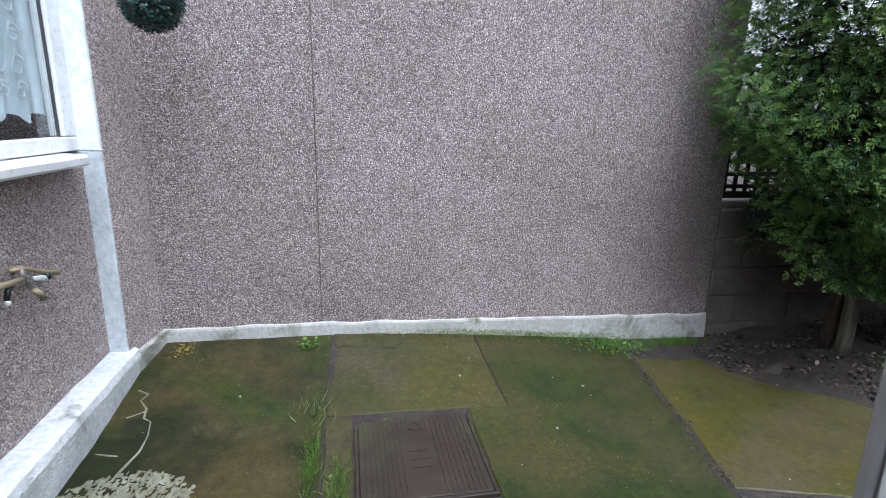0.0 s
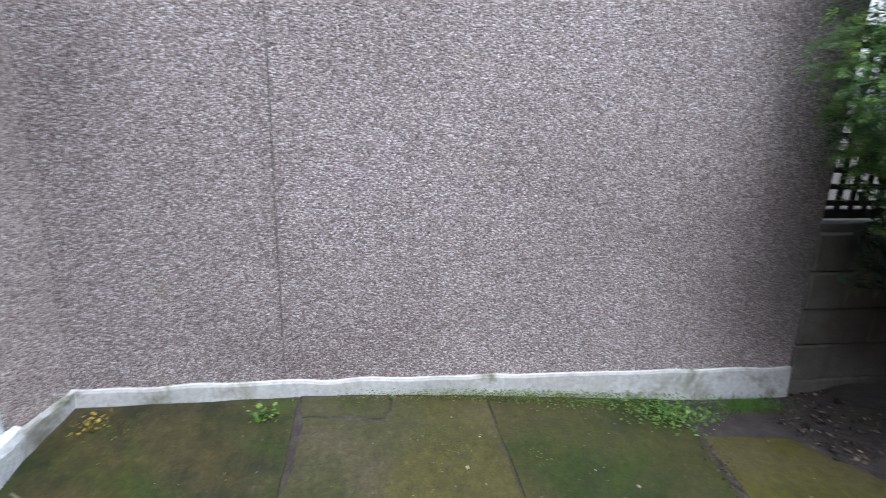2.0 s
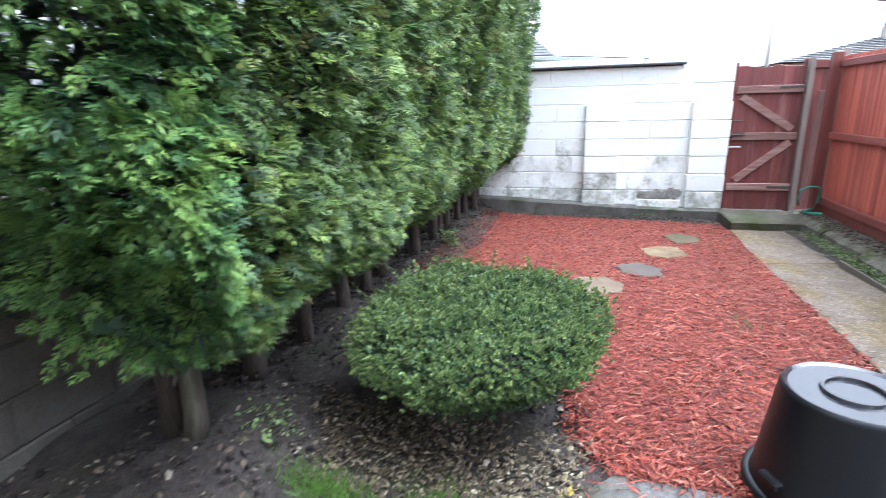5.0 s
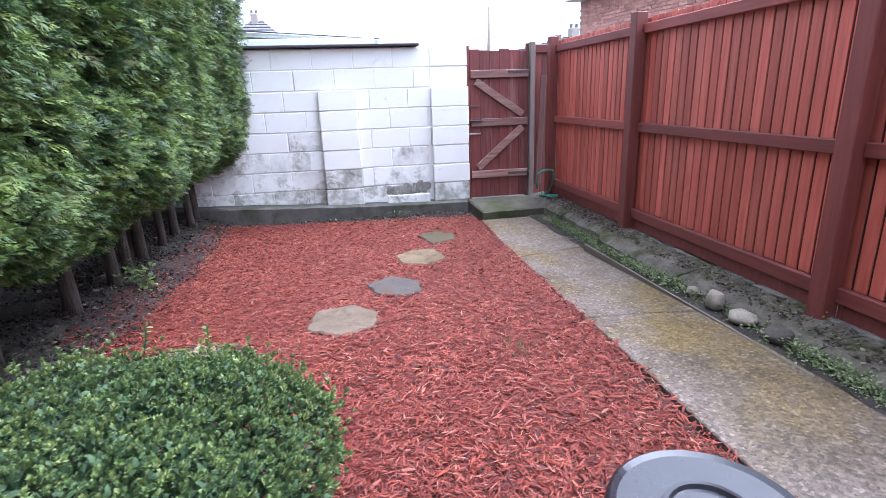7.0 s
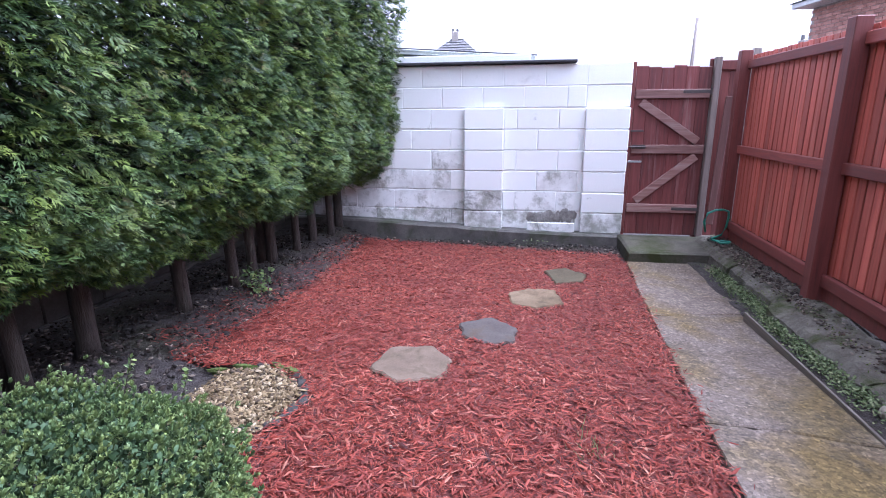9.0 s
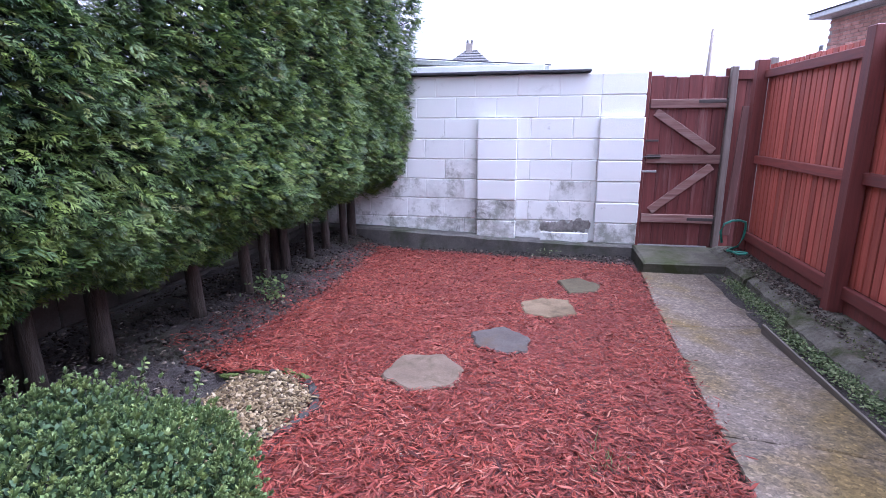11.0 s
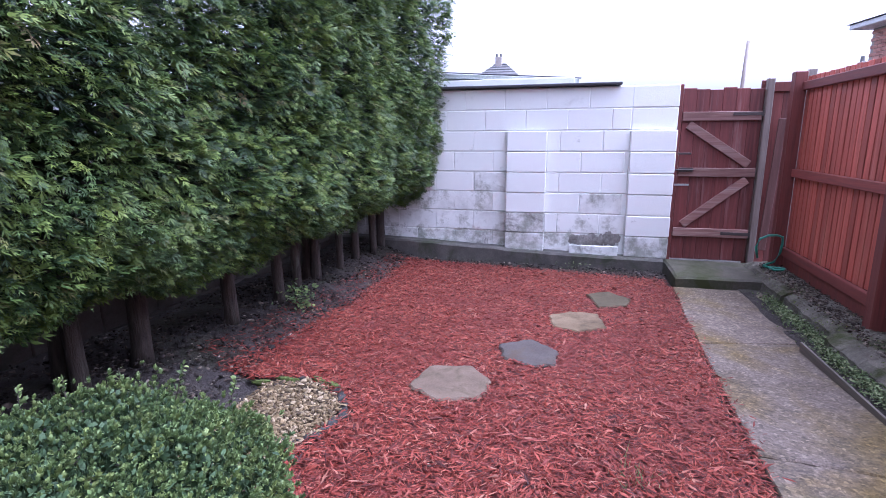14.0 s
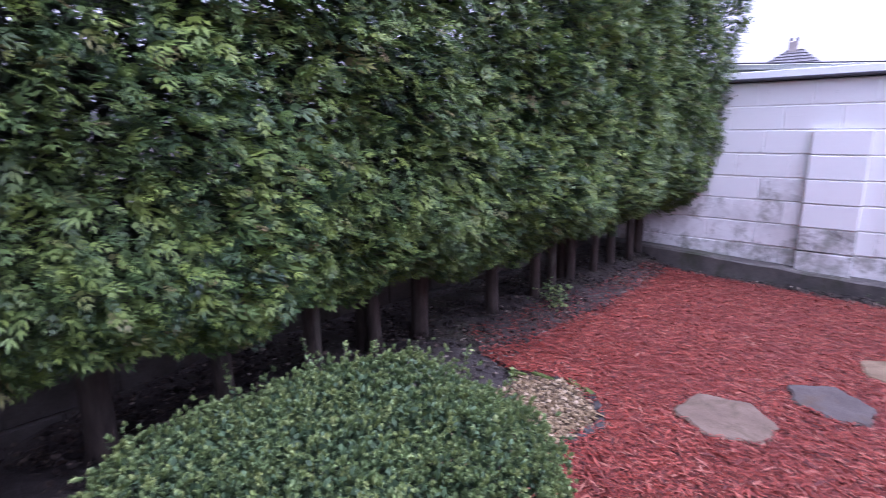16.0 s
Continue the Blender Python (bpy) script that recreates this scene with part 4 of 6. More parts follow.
for r in range(8):
    zc = 0.012 + 0.225 * r + 0.1125
    runs = [(-3.18, PIL_L, 0.0 if r % 2 else 0.225, 0.0), (PIL_R, NIB, 0.31 if r % 2 else 0.08, 0.0), (NIB, 0.745, 0.0, 0.055 if r < 6 else 0.0)]
    if r < 6:
        runs.append((PIL_L, PIL_R, 0.0, 0.065))
    else:
        runs[0] = (-3.18, NIB, 0.1 if r % 2 else 0.32, 0.0)
        runs.pop(1)
    for a, b, shift, proud in runs:
        x = a - shift
        while x < b - 0.01:
            p, q = max(x, a), min(x + 0.45, b)
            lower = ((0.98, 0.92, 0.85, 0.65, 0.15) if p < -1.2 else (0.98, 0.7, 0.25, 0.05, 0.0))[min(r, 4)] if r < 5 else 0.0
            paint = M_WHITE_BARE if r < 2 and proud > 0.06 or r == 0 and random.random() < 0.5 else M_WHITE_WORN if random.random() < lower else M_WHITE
            if q - p > 0.06:
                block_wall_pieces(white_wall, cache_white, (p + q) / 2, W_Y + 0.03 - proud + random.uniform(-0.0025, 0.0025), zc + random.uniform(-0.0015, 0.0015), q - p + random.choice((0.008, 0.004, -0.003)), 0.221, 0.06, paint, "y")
            x += 0.45
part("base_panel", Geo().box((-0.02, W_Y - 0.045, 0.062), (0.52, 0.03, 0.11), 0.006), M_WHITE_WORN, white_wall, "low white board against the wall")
bare = Geo()
for k in range(26):
    bare.blob((-0.25 + 0.48 * k / 25, W_Y - 0.002, 0.135 + random.uniform(0.0, 0.055) + 0.02 * (k > 17)), (random.uniform(0.02, 0.055), 0.007, random.uniform(0.035, 0.07)), 0.5, 3.0, 10, 6)
part("bare_patch", bare, M_BARE, white_wall, "bare dark render where paint has gone")
part("roof_edge", Geo().box((-1.5, W_Y + 0.08, 1.83), (3.36, 0.3, 0.028), 0.006), M_BITUMEN, white_wall, "thin black roof edge")


def shed_roof():
    """The sheet roof of the building behind the wall."""
    root = thing("shed_roof", (-1.6, 8.0, 1.8), "pale sheet roof of a shed behind the white wall", "roof")
    m = Matrix.Rotation(radians(4.0), 4, "Y")
    part("sheet", Geo().box((-1.75, 8.0, 2.0), (3.0, 2.6, 0.05), 0.006, m), M_ROOF_SHEET, root)
    part("verge", Geo().box((-1.75, 6.69, 2.033), (3.04, 0.02, 0.011), 0.003, m), M_BITUMEN, root, "thin dark verge strip")
    part("shed_wall", rect_wall(Geo(), -3.1, -0.3, 6.66, 9.2, -0.2, 1.94), M_WHITE, root)


shed_roof()


# ---- house at the patio ----
def house():
    g = Geo()
    foot = [(-3.36, -4.2), (-2.752, -4.2), (-2.752, -3.702), (-3.09, -3.640), (-3.36, -3.640)]
    g.add([(x, y, z) for z in (-0.2, 4.2) for x, y in foot], [(4, 3, 2, 1, 0), (5, 6, 7, 8, 9)] + [(i, (i + 1) % 5, 5 + (i + 1) % 5, 5 + i) for i in range(5)])
    single("wall_pier", g, M_DASH_BRIGHT, "pebbledashed pier of the house beside the window", "wall", kind="structure")
    south = thing("wall_south", (-1.0, -3.9, 0), "pebbledashed back wall of the house under the window", "wall", kind="structure")
    part("lower_wall", rect_wall(Geo(), -2.745, 0.75, -4.1, -3.79, -0.2, 1.27), M_DASH_BRIGHT, south)
    part("upper_wall", rect_wall(Geo(), -2.745, 0.75, -4.1, -3.79, 2.55, 4.2), M_DASH_BRIGHT, south)
    part("side_wall", rect_wall(Geo(), -0.9, 0.75, -4.1, -3.79, 1.274, 2.546), M_DASH_BRIGHT, south)
    rv = Geo()
    rv.box((-2.744, -3.784, 0.796), (0.016, 0.166, 1.072), 0.003, None, 0.002)
    part("reveal", rv, M_REVEAL, south, "grey-white painted corner strip below the window")
    part("reveal", Geo().box((-2.744, -3.784, 1.937), (0.016, 0.166, 1.206), 0.003, None, 0.002), M_REVEAL_WHITE, south, "white-painted corner strip with flaking paint")
    lg = Geo()
    n = 46
    prof = [(-3.80, 0.275), (-3.70, 0.268), (-3.672, 0.255), (-3.662, 0.22), (-3.668, 0.13), (-3.685, -0.05)]
    for i in range(n + 1):
        x = -2.80 + 3.4 * i / n
        for k, (y, z) in enumerate(prof):
            lg.v.append((x, y + 0.008 * noise.noise(Vector((x * 9, k, 0))), z + 0.010 * noise.noise(Vector((x * 7, k, 5)))))
    for i in range(n):
        for k in range(len(prof) - 1):
            a = i * len(prof) + k
            lg.f.append((a, a + 1, a + 1 + len(prof), a + len(prof)))
    lg.f.append(tuple(range(len(prof))))
    part("ledge", lg, M_LEDGE, south, "thick white-painted ledge at the foot of the wall")
    pp = Geo().slab([(-3.11, -3.665), (-2.77, -3.73), (-2.77, -3.668), (-3.11, -3.612)], 0.242, 0.35, 0.012, None, 5, 0.004)
    part("corner_plinth", pp, M_PLINTH, south, "grey-white plinth in the corner")
    # back wall with the open door that the walk comes out of
    east = thing("wall_east", (0.72, -2.2, 0), "house wall with the back doorway", "wall", kind="structure")
    part("wall_left", rect_wall(Geo(), 0.62, 0.9, -3.785, -2.86, -0.2, 2.5), M_DASH_BRIGHT, east)
    part("wall_right", rect_wall(Geo(), 0.62, 0.9, -2.0, -1.3, -0.2, 2.5), M_DASH_BRIGHT, east)
    part("lintel", rect_wall(Geo(), 0.62, 0.9, -2.855, -2.005, 2.1, 2.5), M_DASH_BRIGHT, east)
    door = thing("door_1", (0.6, -2.096, 0.02), "open white back door with a grey edge", "door", kind="structure")
    part("leaf", Geo().box((0.205, -2.096, 1.03), (0.78, 0.045, 1.98), 0.004), M_UPVC, door)
    part("edge_strip", Geo().box((-0.193, -2.096, 1.03), (0.014, 0.05, 1.98), 0.003), M_GALV, door, "grey metal edge strip")
    part("door_handle", Geo().tube([(0.05, -2.11, 1.02), (0.05, -2.16, 1.02), (0.16, -2.16, 1.02)], 0.009), M_GALV, door)


def window():
    root = thing("window_1", (-1.8, -3.86, 1.3), "white plastic window with a lace net curtain", "window", kind="structure")
    x0, x1, z0, z1, yf = -2.735, -0.91, 1.335, 2.54, -3.83
    w = 0.115
    part("window_frame", Geo().box(((x0 + x1) / 2, yf, z0 + 0.033), (x1 - x0, 0.07, 0.066), 0.006), M_UPVC, root)
    part("window_frame", Geo().box(((x0 + x1) / 2, yf, z1 - 0.045), (x1 - x0, 0.07, 0.09), 0.006), M_UPVC, root)
    for xc in (x0 + w / 2, x1 - w / 2, -1.62):
        part("window_frame", Geo().box((xc, yf, (z0 + z1) / 2 - 0.012), (w, 0.068, z1 - z0 - 0.160), 0.006), M_UPVC, root)
    for a, b in ((x0 + w, -1.68), (-1.56, x1 - w)):
        gp = part("pane", Geo().box(((a + b) / 2, yf - 0.005, (z0 + z1) / 2 - 0.012), (b - a - 0.004, 0.006, z1 - z0 - 0.166), 0.001), M_GLASS, root)
        gp.visible_shadow = False
        for xs in (a + 0.006, b - 0.006):
            part("glazing_bead", Geo().box((xs, yf + 0.012, (z0 + z1) / 2 - 0.012), (0.01, 0.014, z1 - z0 - 0.166), 0.002), M_BITUMEN, root)
    part("window_sill", Geo().box((-1.755, -3.775, 1.303), (1.70, 0.16, 0.052), 0.012, Matrix.Rotation(radians(-3), 4, "X")), M_UPVC, root)
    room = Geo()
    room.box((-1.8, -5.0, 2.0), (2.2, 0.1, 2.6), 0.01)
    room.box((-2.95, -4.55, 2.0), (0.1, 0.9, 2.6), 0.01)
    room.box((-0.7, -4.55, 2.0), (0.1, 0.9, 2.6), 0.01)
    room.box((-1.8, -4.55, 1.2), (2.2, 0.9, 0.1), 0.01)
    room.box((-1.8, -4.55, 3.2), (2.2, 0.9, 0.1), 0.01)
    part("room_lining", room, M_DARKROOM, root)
    # net curtain: pleated sheet with a scalloped hem, and raised lace scrolls
    cur = Geo()
    n, mrows = 150, 14
    for i in range(n + 1):
        u = i / n
        x = x0 + 0.02 + (x1 - x0 - 0.04) * u
        hem = 1.50 + 0.055 * abs(math.sin(u * math.pi * 9)) ** 0.6 - 0.05
        for j in range(mrows + 1):
            z = hem + (2.5 - hem) * j / mrows
            cur.v.append((x, -3.895 + 0.014 * math.sin(u * 70) + 0.006 * math.sin(u * 190 + j), z))
    for i in range(n):
        for j in range(mrows):
            a = i * (mrows + 1) + j
            cur.f.append((a, a + mrows + 1, a + mrows + 2, a + 1))
    curtain = tagged(new("net_curtain", mesh_of("net_curtain", cur, M_LACE, True)), "pale blue-white lace net curtain with a scalloped hem", "curtain")
    for k in range(12):
        xx = x0 + 0.24 + k * 0.125
        for zc, r in ((1.60, 0.04), (1.70, 0.05), (1.83, 0.045), (1.95, 0.055)):
            pts = []
            for s in range(22):
                a = s * 0.42
                rr = r * (1 - s / 30)
                pts.append((xx + rr * math.cos(a) * (1 if k % 2 else -1), -3.877 + 0.003 * math.sin(a * 3), zc + rr * math.sin(a)))
            part("lace_scroll", Geo().tube(pts, 0.0042, 5), M_LACE2, curtain)


def wall_tap():
    """The old tap and pipe bracket on the wall."""
    root = thing("outdoor_tap", (-2.0, -3.79, 0.88), "corroded outdoor tap on a bent pipe by the wall", "tap")
    y = -3.745
    part("pipe", Geo().tube([(-1.98, y, 0.945), (-2.08, y, 0.925), (-2.2, y, 0.875), (-2.27, y + 0.01, 0.855)], [0.007, 0.009, 0.010, 0.012], 8), M_BRASS, root, smooth=True)
    part("pipe", Geo().tube([(-2.06, -3.80, 0.93), (-2.06, y, 0.93)], 0.013, 8), M_BRASS, root, smooth=True)
    part("nozzle", Geo().tube([(-2.20, y, 0.872), (-2.20, y + 0.01, 0.845)], [0.016, 0.012], 8), M_BLACK, root, "black nozzle", True)
    part("valve_body", Geo().tube([(-2.04, y, 0.935), (-2.05, y, 0.90), (-2.07, y, 0.865), (-2.10, y, 0.835)], [0.010, 0.014, 0.011, 0.013], 8), M_GALV, root, "pale corroded valve body", True)
    part("tap_handle", Geo().tube([(-2.08, y + 0.02, 0.885), (-2.13, y + 0.025, 0.87), (-2.155, y + 0.02, 0.855)], [0.009, 0.014, 0.010], 8), M_LEDGE, root, "white tap handle", True)
    part("spout", Geo().tube([(-2.09, y, 0.84), (-2.10, y + 0.02, 0.815), (-2.11, y + 0.025, 0.79)], [0.012, 0.014, 0.014], 8), M_BRASS, root, smooth=True)
    part("lower_pipe", Geo().tube([(-1.86, y, 0.915), (-1.96, y, 0.90), (-2.04, y, 0.895)], [0.012, 0.013, 0.011], 8), M_BRASS, root, smooth=True)
    part("hose_end", Geo().tube([(-1.98, y, 0.895), (-1.95, y, 0.875), (-1.935, y, 0.845)], [0.009, 0.011, 0.010], 8), M_BLACK, root, "black hose connector", True)
    part("cap", Geo().blob((-1.933, y + 0.004, 0.836), (0.011,) * 3, 0.1), M_LEDGE, root, "small white cap", True)


def topiary_ball():
    c = np.array([-2.74, -3.40, 2.03])
    root = thing("topiary_ball", tuple(c), "hanging artificial topiary ball of dark green leaves", "topiary ball")
    part("core", Geo().blob(c, (0.125,) * 3, 0.03), M_BLACK, root)
    rng = np.random.default_rng(7)
    d = unit(rng.normal(0, 1, (2600, 3)))
    P = c + d * rng.uniform(0.118, 0.142, (2600, 1))
    t = unit(np.cross(d, rng.normal(0, 1, (2600, 3))))
    X, Y, Z = axes_from(d * 0.6 + t, d, rng, 0.5)
    me = scatter_mesh("leaves", LEAF_V, LEAF_F, (P, X * 0.017, Y * 0.014, Z * 0.014), M_BALL)
    part("leaves", me, None, root)
    part("chain", Geo().tube([c + (0, 0, 0.12), c + (0, 0, 0.45)], 0.004, 6), M_IRON, root)
    part("bracket", Geo().tube([(-2.74, -3.64, 2.47), (-2.74, -3.40, 2.48), (-2.74, -3.38, 2.46)], 0.007, 6), M_IRON, root)


LEAF_V = [(0, 0, 0), (0.45, 0.42, 0.10), (1.0, 0, 0.02), (0.45, -0.42, 0.10)]
LEAF_F = [(0, 3, 2, 1)]


# ---- patio ----
def patio():
    root = thing("patio", (-2, -1.8, 0), "old concrete patio slabs covered in moss and algae", "patio", kind="structure")
    s = [
        (M_PATIO, [(-3.08, -3.7), (-1.05, -3.7), (-1.05, -2.655), (-1.7, -2.67), (-2.30, -2.665), (-2.45, -2.66), (-3.08, -2.64)], ""),
        (M_PATIO_BROWN, [(-2.93, -2.60), (-2.45, -2.654), (-2.335, -2.652), (-2.335, -2.545), (-2.33, -1.70), (-3.08, -1.72), (-3.08, -2.18), (-2.96, -2.2), (-2.90, -2.24), (-2.92, -2.45)], "brown concrete slab with a broken corner"),
        (M_PATIO_BROWN, [(-3.08, -2.634), (-2.94, -2.612), (-2.935, -2.45), (-2.915, -2.25), (-2.97, -2.21), (-3.08, -2.19)], "broken piece of brown concrete"),
        (M_PATIO_GREEN, [(-3.08, -1.712), (-2.33, -1.692), (-2.33, -1.915), (-1.68, -1.915), (-1.05, -1.90), (-1.05, -0.98), (-1.6, -0.93), (-2.1, -0.815), (-2.77, -0.715), (-3.08, -0.74)], ""),
        (M_PATIO_BROWN, [(-2.32, -2.655), (-1.69, -2.66), (-1.69, -2.525), (-2.32, -2.525)], ""),
        (M_PATIO, [(-1.67, -2.65), (-1.05, -2.645), (-1.05, -1.91), (-1.67, -1.92)], ""),
        (M_PATIO_GOLD, [(-2.76, -0.70), (-2.1, -0.795), (-1.57, -0.905), (-1.40, -0.3), (-1.46, 0.43), (-1.88, 0.34), (-2.3, 0.0), (-2.72, -0.26)], "slab under golden green moss"),
        (M_PATIO_WET, [(-1.37, -0.30), (-1.0, -0.31), (-0.97, 0.18), (-1.12, 0.42), (-1.25, 0.5), (-1.42, 0.5)], ""),
        (M_PATIO_WET, [(-0.98, -0.3), (0.53, -0.3), (0.52, 0.73), (-0.8, 0.80), (-1.08, 0.48), (-0.93, 0.18)], "wet grey concrete slab"),
        (M_PATIO_WET, [(-1.55, -0.92), (0.6, -0.92), (0.6, -0.32), (-1.37, -0.325)], ""),
        (M_PATIO, [(-1.04, -3.7), (0.6, -3.7), (0.6, -0.95), (-1.04, -0.96)], ""),
    ]
    for mt, poly, lab in s:
        part("paving_slab", Geo().slab(poly, 0.0, 0.10, 0.005, gz, 7, 0.005), mt, root, lab)
    part("crumbled_verge", Geo().slab([(-3.08, -0.73), (-2.80, -0.70), (-2.75, -0.28), (-2.5, -0.05), (-3.08, 0.02)], -0.012, 0.06, 0.01, gz, 4, 0.012), M_SOIL, root, "strip of soil and debris by the wall")
    part("soil_apron", Geo().slab([(-2.68, -0.22), (-2.3, 0.03), (-1.9, 0.36), (-2.1, 0.62), (-2.7, 0.3)], -0.010, 0.05, 0.012, gz, 7, 0.03), surf("trodden_soil", [(0.3, (0.034, 0.027, 0.022)), (0.7, (0.064, 0.051, 0.042))], 6, bscale=60, bump=0.6), root, "trodden pale soil at the slab edge")
    cv = thing("manhole_cover", (-2.0, -2.22, 0.03), "rusty brown cast-iron drain cover with worn ribs", "manhole cover")
    zc = gz(-2.0, -2.22)
    part("plate", Geo().box((-2.0, -2.22, zc + 0.0), (0.60, 0.555, 0.03), 0.004), M_MANHOLE, cv)
    fr = Geo()
    fr.box((-2.312, -2.22, zc), (0.016, 0.60, 0.026), 0.003)
    fr.box((-1.688, -2.22, zc), (0.016, 0.60, 0.026), 0.003)
    fr.box((-2.0, -2.508, zc), (0.60, 0.016, 0.026), 0.003)
    fr.box((-2.0, -1.932, zc), (0.60, 0.016, 0.026), 0.003)
    part("rim", fr, M_MANHOLE, cv)
    rib = mesh_of("rib", Geo().box((0, 0, 0), (0.055, 0.006, 0.005), 0.0015), M_MANHOLE)
    for i in range(9):
        for j in range(22):
            if 2 <= i and 8 <= j <= 13:
                continue
            ob = part("rib", rib, None, cv)
            ob.matrix_basis = Matrix.Translation((-2.265 + i * 0.065 + (0.02 if j % 2 else 0), -2.47 + j * 0.0238, zc + 0.017))
    part("lifting_eye", Geo().tube([(-2.20 + 0.03 * math.cos(a), -2.22 + 0.03 * math.sin(a), zc + 0.016) for a in np.linspace(0, 6.28, 18)], 0.005, 6), M_MANHOLE, cv)
    for i in range(3):
        part("cast_mark", Geo().box((-2.02 + i * 0.06, -2.22, zc + 0.0165), (0.03, 0.09, 0.004), 0.001), M_MANHOLE, cv)
    # spilled render and paint drips by the ledge
    rng = random.Random(3)
    sp = Geo()
    for i in range(760):
        r, a = rng.uniform(0, 1) ** 0.6, rng.uniform(0, 6.28)
        x, y = -1.82 + 0.17 * r * math.cos(a), -3.42 + 0.27 * r * math.sin(a)
        sp.blob((x, y, gz(x, y) + 0.001), (rng.uniform(0.005, 0.02), rng.uniform(0.004, 0.013), rng.uniform(0.001, 0.0025)), 0.8, 3.5, 8, 4)
    single("render_spill", sp, M_SPATTER, "dried lumpy render spilled on the mossy concrete", "spill", kind="stuff", smooth=True)
    drip = Geo()
    for pts in ([(-2.60, -3.62), (-2.56, -3.56), (-2.51, -3.58), (-2.44, -3.53), (-2.37, -3.52), (-2.34, -3.48), (-2.24, -3.46), (-2.13, -3.46), (-2.0, -3.49), (-1.94, -3.50)],
                [(-2.42, -3.53), (-2.38, -3.60)], [(-2.14, -3.64), (-2.12, -3.58), (-2.11, -3.54)], [(-2.0, -3.42), (-1.97, -3.34), (-1.96, -3.28)]):
        drip.tube([(x, y, gz(x, y) + 0.001) for x, y in pts], [0.003 + 0.004 * rng.random() for _ in pts], 6)
    single("paint_drip", drip, M_SPATTER, "thin trail of dried pale paint on the concrete", "paint", smooth=True)


def garden_path():
    root = thing("path", (0.9, 3, 0), "worn concrete path beside the bark bed", "path", kind="structure")
    s = [[(0.54, 0.75), (1.28, 0.75), (1.27, 2.62), (0.95, 2.68), (0.57, 2.71)], [(0.573, 2.718), (0.95, 2.688), (1.27, 2.628), (1.26, 4.254), (0.95, 4.206), (0.63, 4.129)],
         [(0.633, 4.132), (0.95, 4.2095), (1.26, 4.2575), (1.45, 4.9), (1.5, 5.62), (0.70, 5.62)], [(0.6, -0.9), (1.6, -0.9), (1.6, 0.73), (0.54, 0.73)]]
    for poly in s:
        part("path_slab", Geo().slab(poly, 0.006, 0.1, 0.006, gz, 7, 0.006), M_PATH, root)
    single("step", Geo().slab([(0.72, 5.63), (1.52, 5.66), (1.54, W_Y - 0.0), (0.71, W_Y - 0.0)], 0.0, 0.25, 0.018, None, 4, 0.006), M_STEP, "low concrete step in front of the gate", "step", kind="structure")
    kerb = thing("kerb", (1.62, 3.2, 0), "raised broken concrete kerb under the fence", "kerb", kind="structure")
    ys = [6.3, 5.2, 4.22, 3.1, 2.0, 0.8, -0.8]
    for a, b in zip(ys, ys[1:]):
        w = random.uniform(-0.015, 0.015) - (0.0 if a > 4.5 else 0.06)
        g, rows, prof = Geo(), 26, ((1.455, -0.12), (1.47, 0.005), (1.515, 0.040), (1.57, 0.055), (1.64, 0.060), (1.70, 0.064), (1.77, 0.066))
        for i in range(rows + 1):
            y = b + 0.005 + (a - b - 0.01) * i / rows
            for k, (px, pz) in enumerate(prof):
                q = Vector((px * 9, y * 6, 1.0))
                g.v.append((px + w + (0.022 * noise.noise(q) if k < 6 else 0.0), y, pz - 0.014 * (y > 4.4) + (0.020 * noise.noise(q * 1.7) + 0.012 * noise.noise(q * 4.0)) * (k > 0)))
        m = len(prof)
        for i in range(rows):
            for k in range(m - 1):
                c = i * m + k
                g.f.append((c, c + 1, c + m + 1, c + m))
        g.f += [tuple(range(m)), tuple(rows * m + k for k in reversed(range(m)))]
        part("kerb_stone", g, surf_kerb, kerb)
    for a, b in ((4.20, 3.62), (3.60, 2.75), (2.74, 1.9), (1.88, 0.9), (0.88, -0.8)):
        w = random.uniform(-0.02, 0.02)
        part("broken_strip", Geo().slab([(1.70 + w, b), (1.768, b), (1.768, a), (1.69 - w, a)], 0.074 + 0.012 * (3.0 - (a + b) / 2) / 3.0, 0.06, 0.014, None, 14, 0.02), M_KERB_PALE, kerb, "pale broken concrete against the fence foot")
    single("timber_edging", Geo().box((1.24, 2.98, -0.040), (0.014, 2.3, 0.085), 0.003, Matrix.Rotation(radians(0.4), 4, "Z") @ Matrix.Rotation(radians(-0.35), 4, "X")), M_OLDTIMBER, "weathered thin timber edging beside the path", "edging")


M_KERB_PALE = surf("pale_broken_concrete", [(0.3, (0.112, 0.1, 0.0864)), (0.7, (0.24, 0.22, 0.196))], 11, bscale=60, bump=0.9, bdist=0.012, spec=0.2, stain=(0.048, 0.0496, 0.016), stain_scale=4, stain_at=(0.50, 0.62))
surf_kerb = surf("mossy_kerb", [(0.3, (0.055, 0.049, 0.038)), (0.7, (0.160, 0.145, 0.115))], 9, bscale=70, bump=0.9, bdist=0.012, spec=0.2, stain=(0.0351, 0.0429, 0.009391), stain_scale=3.5, stain_at=(0.5, 0.66))


